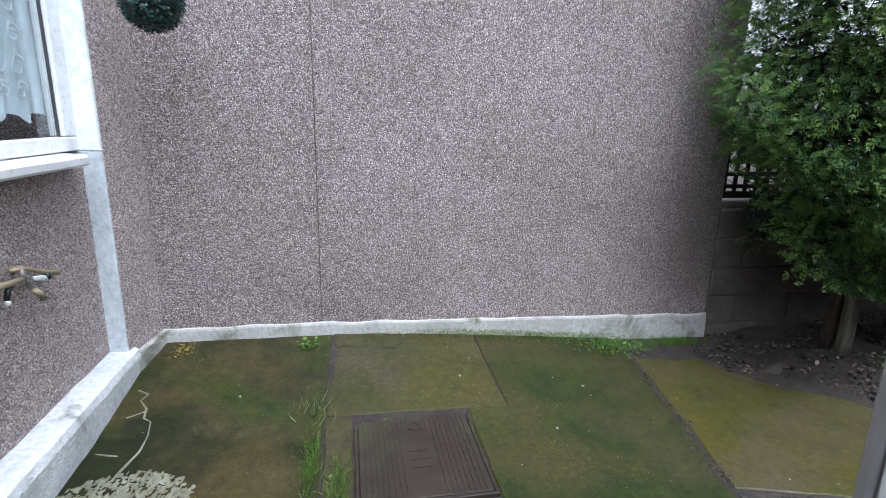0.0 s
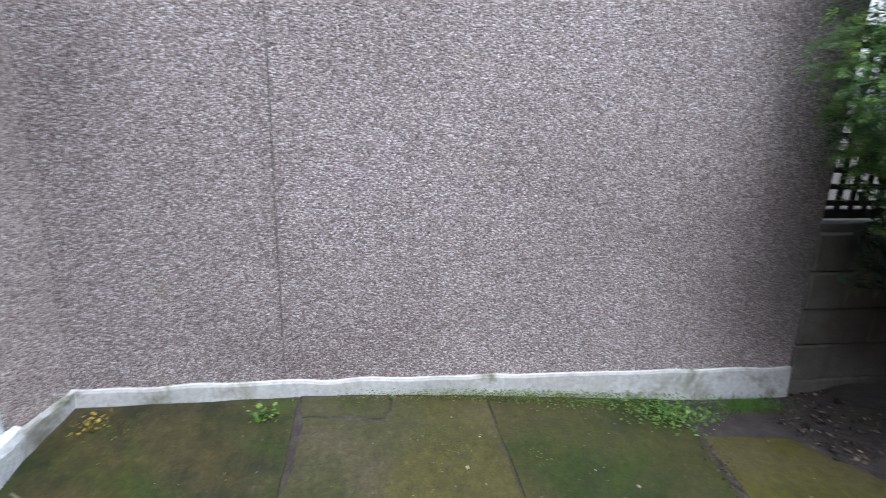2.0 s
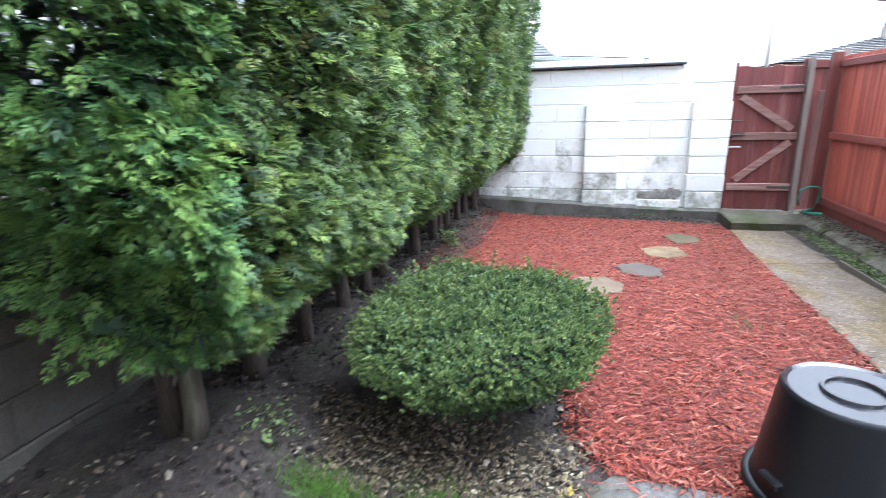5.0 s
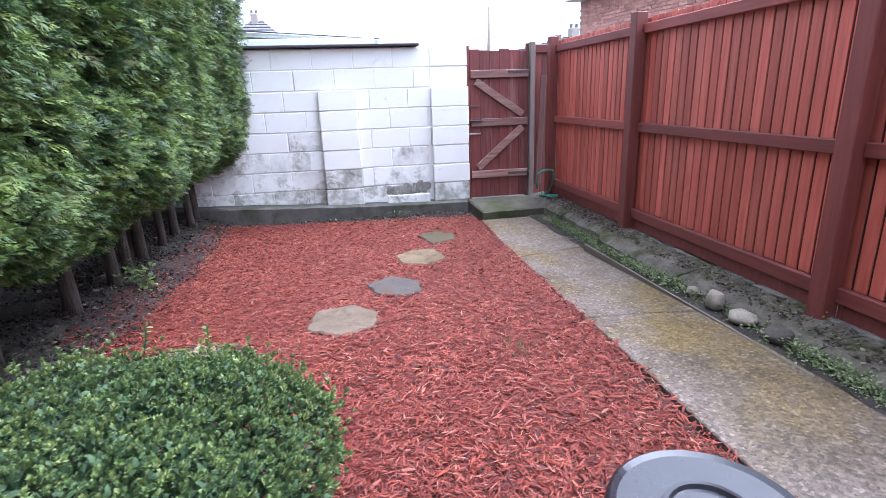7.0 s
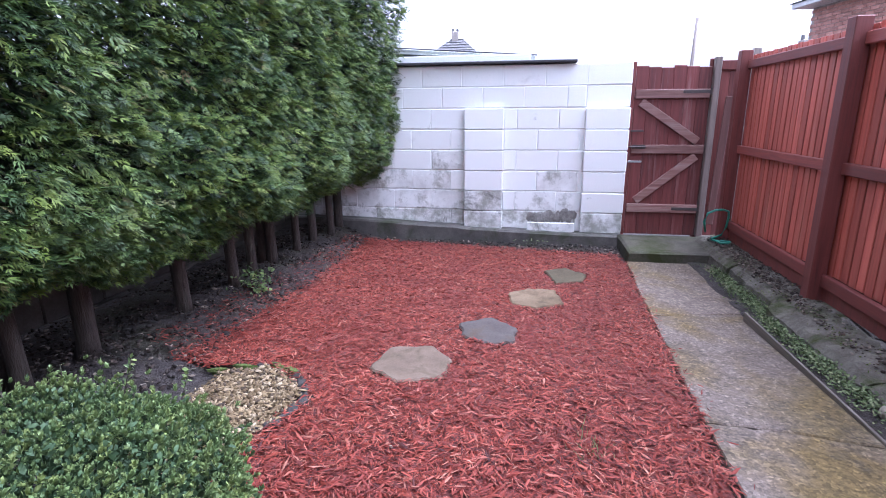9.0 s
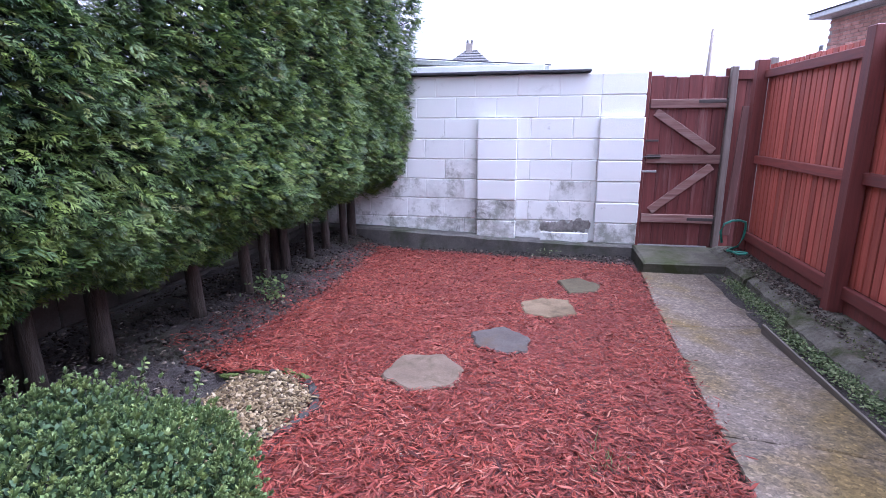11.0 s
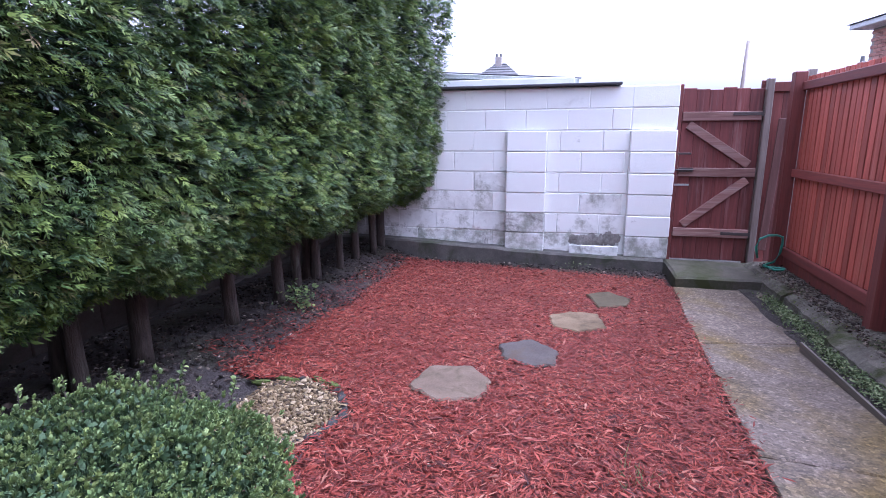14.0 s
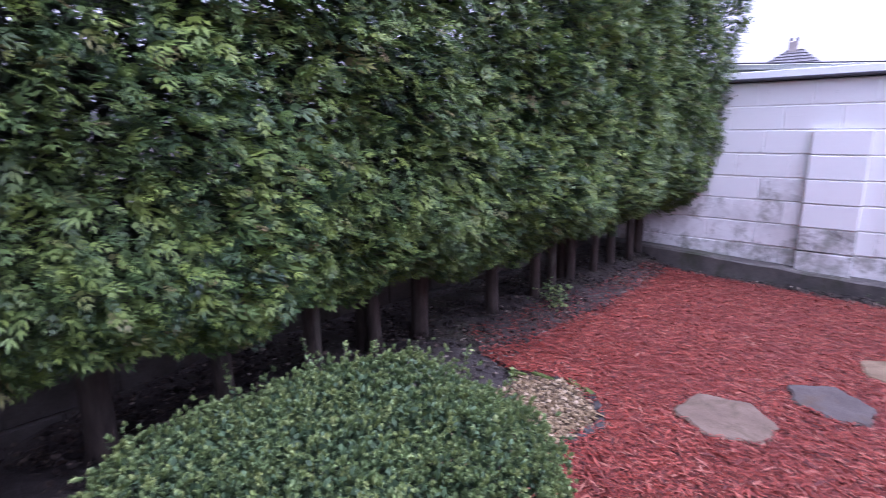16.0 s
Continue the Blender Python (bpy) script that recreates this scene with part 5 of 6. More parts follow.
# ---- fence and gate ----
def fence():
    root = thing("fence", (1.75, 3.0, 0.1), "tall red-stained close-board timber fence", "fence")
    posts = [6.12, 4.30, 2.26, 0.44, -1.16]
    pm = mesh_of("post", Geo().box((0, 0, 0.9), (0.1, 0.1, 1.83), 0.005), M_FENCE_DARK)
    for y in posts:
        ob = part("post", pm, None, root)
        ob.matrix_basis = Matrix.Translation((1.70, y, 0.05))
    slat = [mesh_of("slat", Geo().box((0, 0, 0), (0.009, w, 1.58), 0.002, None, 0.0012), M_FENCE) for w in (0.074, 0.071, 0.0755)]
    for hi, lo in zip(posts, posts[1:]):
        a, b = lo + 0.05, hi - 0.05
        mid, ln = (a + b) / 2, b - a - 0.004
        part("top_rail", Geo().box((1.735, mid, 1.735), (0.04, ln, 0.075), 0.005), M_RAIL, root)
        part("middle_rail", Geo().box((1.735, mid, 0.955), (0.04, ln, 0.075), 0.005), M_RAIL, root)
        part("bottom_rail", Geo().box((1.735, mid, 0.205), (0.04, ln, 0.085), 0.005), M_RAIL, root)
        part("gravel_board", Geo().box((1.755, mid, 0.094), (0.03, ln, 0.136), 0.005), M_FENCE_DARK, root)
        # added backing: its dark colour gives the shaded lines between slats
        part("backing_board", Geo().box((1.781, (lo + hi) / 2, 1.00), (0.012, hi - lo - 0.004, 1.60), 0.003), M_GAP_SHADE, root, "added boards behind the slats, coloured as gap shade")
        n = round((hi - lo) / 0.0867)
        for i in range(n):
            ob = part("slat", slat[i % 3], None, root)
            ob.matrix_basis = Matrix.Translation((1.771 + random.uniform(-0.0015, 0.0015), lo + (hi - lo) * (i + 0.5) / n, 1.03 + random.uniform(-0.004, 0.004)))


def gate():
    root = thing("gate", (1.15, W_Y, 0.0), "closed red ledged-and-braced timber gate, weathered", "gate")
    x0, x1, z0, z1 = 0.785, 1.515, 0.008, 1.77
    n = 6
    w = (x1 - x0) / n
    bm = [mesh_of("board", Geo().box((0, 0, 0), (w - 0.0008, 0.02, z1 - z0 - d), 0.004), M_GATE) for d in (0.0, 0.012, 0.02)]
    for i in range(n):
        ob = part("board", bm[i % 3], None, root)
        ob.matrix_basis = Matrix.Translation((x0 + w * (i + 0.5), W_Y + 0.03, (z0 + z1) / 2 - (0.0, 0.006, 0.01)[i % 3]))
    rails = [(1.49, 0.09), (0.93, 0.09), (0.30, 0.09)]
    for z, h in rails:
        part("rail", Geo().box(((x0 + x1) / 2, W_Y + 0.004, z), (x1 - x0 - 0.01, 0.03, h), 0.004), M_GATE_RAIL, root)

    def brace(xa, za, xb, zb):
        ln, a = math.hypot(xb - xa, zb - za), math.atan2(zb - za, xb - xa)
        part("brace", Geo().box(((xa + xb) / 2, W_Y + 0.006, (za + zb) / 2), (ln, 0.026, 0.085), 0.004, Matrix.Rotation(-a, 4, "Y")), M_GATE_RAIL, root)
    brace(0.85, 1.41, 1.44, 1.01)
    brace(0.87, 0.38, 1.44, 0.86)
    for z in (1.51, 0.30):
        hg = part("hinge", Geo().box((1.39, W_Y - 0.014, z), (0.28, 0.006, 0.03), 0.002), M_IRON, root, "rusty strap hinge")
        part("hinge_pin", Geo().tube([(1.515, W_Y - 0.016, z - 0.03), (1.515, W_Y - 0.016, z + 0.03)], 0.008), M_IRON, hg)
    bolt = part("bolt", Geo().tube([(0.74, W_Y - 0.026, 0.955), (0.93, W_Y - 0.026, 0.955)], 0.008), M_IRON, root, "rusty sliding bolt")
    part("bolt_plate", Geo().box((0.86, W_Y - 0.016, 0.955), (0.13, 0.006, 0.045), 0.002), M_IRON, bolt)
    part("latch", Geo().box((0.83, W_Y - 0.018, 0.80), (0.14, 0.012, 0.02), 0.002), M_GALV, root, "pale metal latch")
    part("latch", Geo().box((0.83, W_Y - 0.018, 1.12), (0.13, 0.012, 0.02), 0.002), M_IRON, root)
    single("slam_post", Geo().box((0.765, W_Y + 0.04, 0.90), (0.032, 0.06, 1.82), 0.004), M_FENCE_DARK, "narrow dark red post against the white wall", "post")
    gp = thing("gate_post", (1.57, W_Y, 0), "weathered grey timber gate post", "post")
    part("post", Geo().box((1.555, W_Y + 0.01, 0.92), (0.062, 0.075, 1.84), 0.006), M_POSTWOOD, gp)
    part("backing_post", Geo().box((1.545, W_Y + 0.07, 0.90), (0.10, 0.03, 1.86), 0.005), M_FENCE_DARK, gp, "dark red timber behind the post")
    pn = thing("side_panel", (1.72, W_Y, 0), "narrow dark red fence panel beside the gate post", "fence panel")
    for i in range(3):
        part("board", Geo().box((1.64 + 0.085 * i, W_Y + 0.03, 0.90), (0.0845, 0.02, 1.80), 0.003), M_FENCE_DARK, pn)
    part("top_rail", Geo().box((1.72, W_Y + 0.005, 1.76), (0.26, 0.03, 0.09), 0.004), M_FENCE_DARK, pn)
    single("loose_board", Geo().box((1.665, W_Y - 0.03, 0.80), (0.075, 0.02, 1.32), 0.004, Matrix.Rotation(radians(1.5), 4, "Y") @ Matrix.Rotation(radians(2), 4, "X")), M_LOOSE, "weathered loose board leaning on the panel", "board")
    pts = [(1.50, 6.00, 0.14), (1.475, 5.99, 0.25), (1.50, 5.99, 0.33), (1.57, 5.99, 0.365), (1.64, 5.99, 0.37), (1.69, 5.99, 0.355), (1.70, 6.00, 0.30), (1.69, 6.00, 0.20), (1.65, 6.00, 0.11), (1.58, 5.99, 0.082),
           (1.54, 5.94, 0.078), (1.57, 5.88, 0.078), (1.64, 5.86, 0.082), (1.68, 5.82, 0.085), (1.65, 5.77, 0.085), (1.58, 5.77, 0.082), (1.56, 5.83, 0.09)]
    single("garden_hose", Geo().tube(pts, 0.0115, 7), M_HOSE, "coil of green garden hose by the gate post", "hose", smooth=True)


def compost_bin():
    c = (-0.05, 0.86, 0.0)
    root = thing("dustbin", c, "upturned black plastic bin with a wet base", "bin")
    part("body", Geo().lathe(c, [(0.268, 0.03), (0.262, 0.05), (0.215, 0.40), (0.212, 0.413), (0.203, 0.42)], 56), M_BLACK, root, smooth=True)
    part("rim", Geo().lathe(c, [(0.26, 0.004), (0.288, 0.004), (0.292, 0.014), (0.288, 0.034), (0.268, 0.036)], 56), M_BLACK, root, smooth=True)
    part("base", Geo().lathe(c, [(0.203, 0.42), (0.19, 0.412), (0.10, 0.41), (0.095, 0.422), (0.084, 0.423), (0.08, 0.412), (0.0005, 0.411)], 56), M_WETBLACK, root, "wet black base with a raised ring")
    for a in (0.4, 3.54):
        x, y = c[0] + 0.262 * math.cos(a), c[1] + 0.262 * math.sin(a)
        part("handle", Geo().box((x, y, 0.10), (0.035, 0.09, 0.03), 0.008, Matrix.Rotation(a, 4, "Z")), M_BLACK, root)


def rocks():
    for x, y, r, mt in ((1.37, 2.86, (0.035, 0.045, 0.035), M_ROCK), (1.345, 2.62, (0.048, 0.06, 0.068), M_ROCK), (1.35, 2.40, (0.07, 0.09, 0.04), M_ROCK), (1.36, 2.16, (0.07, 0.07, 0.04), M_SLATE)):
        single("rock", Geo().blob((x, y, gz(x, y) + 0.012 + r[2] * 0.75), r, 0.22, 1.4, 18, 12), mt, "rounded pale rock lying in the weedy strip" if mt is M_ROCK else "small grey rock lying in the weedy strip", "rock", "rocks by the path", smooth=True)


# ---- plants ----
def fan_shape(fronds):
    """A flat drooping conifer branchlet in one piece. fronds: angle and length of each finger, and whether it bears side leaflets."""
    v, f = [(0.0, 0.0, 0.0)], []

    def put(x, y, z=0.0):
        v.append((x, y, z - 0.30 * x * x - 0.16 * y * y))
        return len(v) - 1
    for ang, ln, leafy in fronds:
        links, last = (3 if leafy else 2), 0
        for i in range(links):
            a0, a1 = ang * (1 - 0.10 * i), ang * (1 - 0.10 * (i + 1))
            r0, r1 = ln * i / links, ln * (i + 1) / links
            x, y = r1 * math.cos(a1), r1 * math.sin(a1)
            mx, my = (r0 * math.cos(a0) + x) / 2, (r0 * math.sin(a0) + y) / 2
            w = 0.050 if leafy else 0.060
            l, r = put(mx - w * math.sin(ang), my + w * math.cos(ang), 0.01), put(mx + w * math.sin(ang), my - w * math.cos(ang), 0.01)
            tip = put(x, y)
            f.append((last, r, tip, l))
            if leafy and i:
                for sgn in (1, -1):
                    b, q = ang + sgn * 0.7, ln * 0.30
                    x0, y0 = v[last][0], v[last][1]
                    c, s = math.cos(b), math.sin(b)
                    f.append((last, put(x0 + 0.5 * q * c + 0.03 * s, y0 + 0.5 * q * s - 0.03 * c), put(x0 + q * c, y0 + q * s, -0.02), put(x0 + 0.5 * q * c - 0.03 * s, y0 + 0.5 * q * s + 0.03 * c)))
            last = tip
    return v, f


SPRAY_V, SPRAY_F = fan_shape([(0.0, 1.0, True), (0.36, 0.78, False), (-0.40, 0.80, False), (0.80, 0.52, False), (-0.86, 0.50, False)])
COARSE_V, COARSE_F = fan_shape([(0.0, 1.0, True), (0.6, 0.8, False), (-0.6, 0.8, False)])


def face_x(y, z):
    """The clipped face of the hedge: leaning, rounded under, uneven from plant to plant."""
    base = -1.80 + 0.04 * np.sin(y * 2.1) + 0.02 * np.sin(y * 5.3 + z * 2.0) + 0.018 * np.sin(y * 13.0 - z * 4.0) + 0.02 * np.sin(z * 11.0 + y * 5.0)
    under = np.clip((1.05 - z) / 0.5, 0, 1)
    return base - 0.34 * under ** 2 + 0.09 * np.clip(z - 1.2, 0, 2)


def conifer(i, y, lo, hi, rng, first, last):
    """One plant of the hedge, its crown from lo to hi along the row."""
    root = thing("conifer", (-2.45, y, gz(-2.45, y)), "tall clipped conifer of a dense green hedge, bare trunk below", "tree", "conifers of the hedge")
    x = -2.36 if first else -2.45 + rng.uniform(-0.05, 0.05)
    zb = gz(x, y) - 0.05
    r = 0.040 if first else rng.uniform(0.034, 0.052)
    lean = rng.uniform(-0.06, 0.06)
    pts = [(x, y, zb), (x + 0.01, y + lean * 0.1, zb + 0.12), (x, y + lean * 0.4, zb + 0.7), (x - 0.05, y + lean, zb + 1.7), (x - 0.05, y + lean, zb + 2.9)]
    part("trunk", Geo().tube(pts, [r * 1.35, r * 1.08, r, r * 0.8, r * 0.35], 12), M_BARK, root, smooth=True)
    if i in (0, 4, 9):
        part("trunk", Geo().tube([(x - 0.085, y - 0.02, zb), (x - 0.075, y - 0.01, zb + 0.6), (x - 0.04, y + 0.06, zb + 1.5)], [r * 1.1, r * 0.85, r * 0.5], 10), M_BARK, root, smooth=True)
    for k in range(14):
        z = rng.uniform(0.55, 2.8)
        a = rng.uniform(-1.4, 1.4)
        ln = rng.uniform(0.3, 0.55)
        part("limb", Geo().tube([(x, y, z), (x + ln * 0.5 * math.cos(a), y + ln * 0.5 * math.sin(a), z + 0.02), (x + ln * math.cos(a), y + ln * math.sin(a), z + 0.07)], [0.010, 0.007, 0.003], 5, False), M_BARK, root)
    half = 0.30
    # outer face: clumps of sprays standing out and down
    n = int((hi - lo) * (8200 if y < 3.5 else 5200))
    clump = 2
    cy, cz = np.repeat(rng.uniform(lo, hi, n // clump + 1), clump)[:n], np.repeat(rng.uniform(0.48, 3.0, n // clump + 1), clump)[:n]
    py = cy + rng.normal(0, 0.028, n)
    pz = cz + rng.normal(0, 0.026, n)
    low = 0.57 + 0.15 * np.exp(-((py - 1.15) / 0.6) ** 2) + 0.05 * np.sin(py * 3.7) + 0.05 * np.sin(py * 9.1)
    pz = np.maximum(pz, low + rng.uniform(0, 0.16, n) * (pz < low))
    deep = np.repeat(np.abs(rng.normal(0, 0.065, n // clump + 1)), clump)[:n]
    px = face_x(py, pz) - deep - np.abs(rng.normal(0, 0.025, n)) + 0.04
    lean = np.repeat(rng.normal(0, 0.30, (n // clump + 1, 2)), clump, axis=0)[:n]
    nrm = np.stack([np.full(n, 1.0), lean[:, 0] + rng.normal(0, 0.42, n), lean[:, 1] + rng.normal(-0.05, 0.32, n)], 1)
    sets = [(px, py, pz, nrm, rng.uniform(0.046, 0.082, n) * rng.choice([0.8, 1.0, 1.0, 1.0, 1.0, 1.0, 1.6], n), M_CONIFER)]
    if first:
        # the rounded end of the hedge by the pebbledashed wall
        n = 5600
        a, ez = rng.uniform(0, np.pi / 2, n), rng.uniform(0.6, 3.0, n)
        reach = 0.10 + 0.36 * np.clip((ez - 0.9) / 0.7, 0, 1)
        dip = np.abs(rng.normal(0, 0.07, n))
        ex = -2.98 + (face_x(np.full(n, y), ez) + 2.98 - dip) * np.sin(a) ** 0.8
        ey = y - half - (reach - dip) * np.cos(a) ** 0.7 + 0.06 * np.sin(ez * 7 + ex * 5)
        keep = ez > 0.68 + 1.1 * np.clip(-2.4 - ex, 0, 0.55) + rng.uniform(-0.05, 0.08, n)
        a, ex, ey, ez = a[keep], ex[keep], ey[keep], ez[keep]
        n = len(ex)
        nr = np.stack([np.sin(a) + rng.normal(0, 0.35, n), -np.cos(a) + rng.normal(0, 0.35, n), rng.normal(-0.12, 0.36, n)], 1)
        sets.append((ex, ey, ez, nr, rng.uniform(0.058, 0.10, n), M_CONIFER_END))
        # loose sprays that hang in front of the trellis
        n = 1500
        ex, ez = rng.uniform(-3.06, -2.5, n), rng.uniform(1.28, 3.0, n)
        ey = rng.uniform(-0.12, 0.22, n)
        nr = np.stack([rng.normal(0.2, 0.5, n), rng.normal(-0.8, 0.4, n), rng.normal(-0.15, 0.35, n)], 1)
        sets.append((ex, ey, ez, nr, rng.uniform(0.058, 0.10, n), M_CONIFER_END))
    if last:
        n = 1000
        ex, ez = rng.uniform(-3.06, -1.85, n), rng.uniform(0.62, 3.0, n)
        ey = y + half + 0.16 * np.cos((ex + 2.4) * 2.4) - np.abs(rng.normal(0, 0.08, n))
        nr = np.stack([rng.normal(0.25, 0.45, n), np.ones(n), rng.normal(-0.1, 0.35, n)], 1)
        sets.append((ex, ey, ez, nr, rng.uniform(0.075, 0.12, n), M_CONIFER))
    # foliage within, in the darkened colours
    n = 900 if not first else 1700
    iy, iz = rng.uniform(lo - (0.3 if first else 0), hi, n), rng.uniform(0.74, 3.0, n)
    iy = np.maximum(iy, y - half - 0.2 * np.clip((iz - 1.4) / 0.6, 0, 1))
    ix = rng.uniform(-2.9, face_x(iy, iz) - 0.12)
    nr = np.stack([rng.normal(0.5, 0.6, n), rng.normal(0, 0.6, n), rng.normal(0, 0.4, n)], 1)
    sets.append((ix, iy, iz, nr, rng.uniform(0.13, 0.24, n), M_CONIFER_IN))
    for sx, sy, sz, nr, size, mt in sets:
        P = np.stack([sx, sy, sz], 1)
        X, Y, Z = axes_from(nr, np.stack([rng.normal(0.55, 0.35, len(sx)), rng.normal(0, 0.35, len(sx)), np.ones(len(sx))], 1), rng, 0.45)
        s = size[:, None]
        P = P - X * s * 0.55
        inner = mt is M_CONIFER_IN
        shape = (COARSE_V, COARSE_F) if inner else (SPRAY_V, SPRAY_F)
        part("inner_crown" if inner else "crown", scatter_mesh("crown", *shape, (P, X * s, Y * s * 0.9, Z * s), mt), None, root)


def hedge():
    rng = np.random.default_rng(21)
    ys = [0.43, 0.93, 1.40, 1.84, 2.27, 2.67, 3.38, 3.93, 4.25, 4.65, 5.08, 5.48, 5.85, 6.18]
    mids = [ys[0] - 0.28] + [(a + b) / 2 for a, b in zip(ys, ys[1:])] + [ys[-1] + 0.25]
    for i, y in enumerate(ys):
        conifer(i, y, mids[i], mids[i + 1], rng, i == 0, i == len(ys) - 1)


def clipped_bush():
    """A low clipped box bush with a flat top and an undercut foot."""
    c = np.array([-1.40, 1.20])
    root = thing("clipped_bush", (c[0], c[1], 0), "low rounded box bush clipped flat on top", "bush")
    rng = np.random.default_rng(5)

    def shell(n, depth, jit):
        a = rng.uniform(0, 2 * np.pi, n)
        t = rng.uniform(0, 1, n)
        flat = t < 0.42
        rad = np.where(flat, np.sqrt(rng.uniform(0, 1, n)) * 0.93, 1.0)
        zz = np.where(flat, 1.0, rng.uniform(0, 1, n))
        side = 0.42 + 0.58 * np.clip(zz * 1.5, 0, 1) ** 0.75
        square = (np.abs(np.cos(a)) ** 2.35 + np.abs(np.sin(a)) ** 2.35) ** (-1 / 2.35)
        rr = np.where(flat, rad, side * (1 - 0.05 * np.clip((zz - 0.8) / 0.2, 0, 1) ** 2)) * square * (1 + 0.04 * np.sin(3 * a + 1) + 0.025 * np.sin(7 * a) + 0.015 * np.sin(17 * a + 9 * zz))
        top = 0.505 - 0.025 * np.clip(rr, 0, 1) ** 4 + 0.016 * np.sin(a * 4 + rr * 6) + 0.012 * np.sin(a * 11 + rr * 17)
        z = np.where(flat, top, 0.17 + (top - 0.17) * zz)
        k = 1 - depth
        x, y = c[0] + 0.535 * rr * k * np.cos(a), c[1] + 0.62 * rr * k * np.sin(a)
        nrm = np.stack([np.cos(a) * np.where(flat, rr * 0.5, 1), np.sin(a) * np.where(flat, rr * 0.5, 1), np.where(flat, 1.0, zz - 0.3)], 1)
        P = np.stack([x, y, z - depth * 0.25], 1) + rng.normal(0, jit, (n, 3))
        return P, unit(nrm)
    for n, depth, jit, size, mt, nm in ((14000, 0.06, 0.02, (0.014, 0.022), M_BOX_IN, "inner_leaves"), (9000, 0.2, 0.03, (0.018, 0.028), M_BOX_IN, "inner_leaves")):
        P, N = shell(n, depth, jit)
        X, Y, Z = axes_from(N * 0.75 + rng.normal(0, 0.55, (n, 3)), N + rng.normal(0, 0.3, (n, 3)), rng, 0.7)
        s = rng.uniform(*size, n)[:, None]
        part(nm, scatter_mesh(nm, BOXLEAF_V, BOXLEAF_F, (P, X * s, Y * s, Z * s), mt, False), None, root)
    # small leafy shoots, each a whorl of leaves, on the whole clipped skin
    n = 9500
    P, N = shell(n, 0.0, 0.012)
    P = P + N * (np.abs(rng.normal(0, 0.016, n)) * rng.choice([0.3, 1.0, 1.0, 1.8], n))[:, None]
    X, Y, Z = axes_from(N * 0.8 + rng.normal(0, 0.42, (n, 3)) + np.array([0, 0, 0.15]), rng.normal(0, 1, (n, 3)), rng, 3.0)
    s = rng.uniform(0.015, 0.027, n)[:, None]
    part("leaves", scatter_mesh("leaves", WHORL_V, WHORL_F, (P - X * s * 0.6, X * s, Y * s, Z * s), M_BOX), None, root)
    for k in range(14):
        a = k * 0.45
        x, y = c[0] + 0.12 * math.cos(a), c[1] + 0.12 * math.sin(a)
        x2, y2 = c[0] + 0.46 * math.cos(a), c[1] + 0.5 * math.sin(a)
        part("stem", Geo().tube([(x, y, -0.03), ((x + x2) / 2, (y + y2) / 2, 0.16), (x2, y2, 0.42)], [0.013, 0.009, 0.004], 6, False), M_BARK, root)
    # long shoots that stand out of the clipped top
    for bx, by, dx, dy, h in ((-1.86, 1.45, -0.12, 0.05, 0.10), (-1.60, 1.72, -0.03, 0.03, 0.11), (-1.45, 1.78, 0.02, 0.03, 0.12), (-1.80, 1.55, -0.05, 0.04, 0.09), (-1.25, 1.78, 0.0, 0.05, 0.07), (-1.7, 1.62, -0.03, 0.02, 0.12), (-1.95, 1.2, -0.1, 0.02, 0.06)):
        tip = np.array([bx + dx, by + dy, 0.50 + h * 0.7])
        bot = np.array([bx, by, 0.47])
        part("shoot", Geo().tube([bot, tip], [0.003, 0.0015], 5, False), M_BARK, root)
        n = 34
        t = rng.uniform(0.1, 1, n)[:, None]
        d = np.tile(tip - bot, (n, 1))
        nn = unit(rng.normal(0, 1, (n, 3)))
        X, Y, Z = axes_from(nn + unit(d) * 0.7, np.tile([0.0, 0, 1], (n, 1)), rng, 0.6)
        s = rng.uniform(0.012, 0.02, n)[:, None]
        part("shoot_leaves", scatter_mesh("shoot_leaves", BOXLEAF_V, BOXLEAF_F, (bot + d * t, X * s, Y * s, Z * s), M_BOX), None, root)


BOXLEAF_V = [(0, 0, 0), (0.35, 0.27, 0.10), (0.8, 0.23, 0.08), (1.1, 0, -0.04), (0.8, -0.23, 0.08), (0.35, -0.27, 0.10)]
BOXLEAF_F = [(0, 5, 1), (1, 5, 4), (1, 4, 2), (2, 4, 3)]



def whorl_shape():
    """A shoot tip of nine small oval leaves round a short stem, in one piece."""
    v, f = [(0.0, 0.0, 0.0)], []
    for k in range(9):
        x0, a, lift = 0.10 + 0.085 * k, k * 2.4, 0.35 + 0.075 * k
        ln = 0.62 - 0.03 * k
        for u, w in ((0.42, 0.17), (1.0, 0.0), (0.42, -0.17)):
            r, side = u * ln * math.cos(lift), w
            v.append((x0 + u * ln * math.sin(lift), r * math.cos(a) - side * math.sin(a), r * math.sin(a) + side * math.cos(a)))
        f.append((0, len(v) - 3, len(v) - 2, len(v) - 1))
    return v, f


WHORL_V, WHORL_F = whorl_shape()

BLADE_V = [(0, -0.05, 0), (0, 0.05, 0), (0.5, 0.035, 0.06), (0.5, -0.035, 0.06), (1.0, 0, -0.05)]
BLADE_F = [(0, 1, 2), (0, 2, 3), (3, 2, 4)]


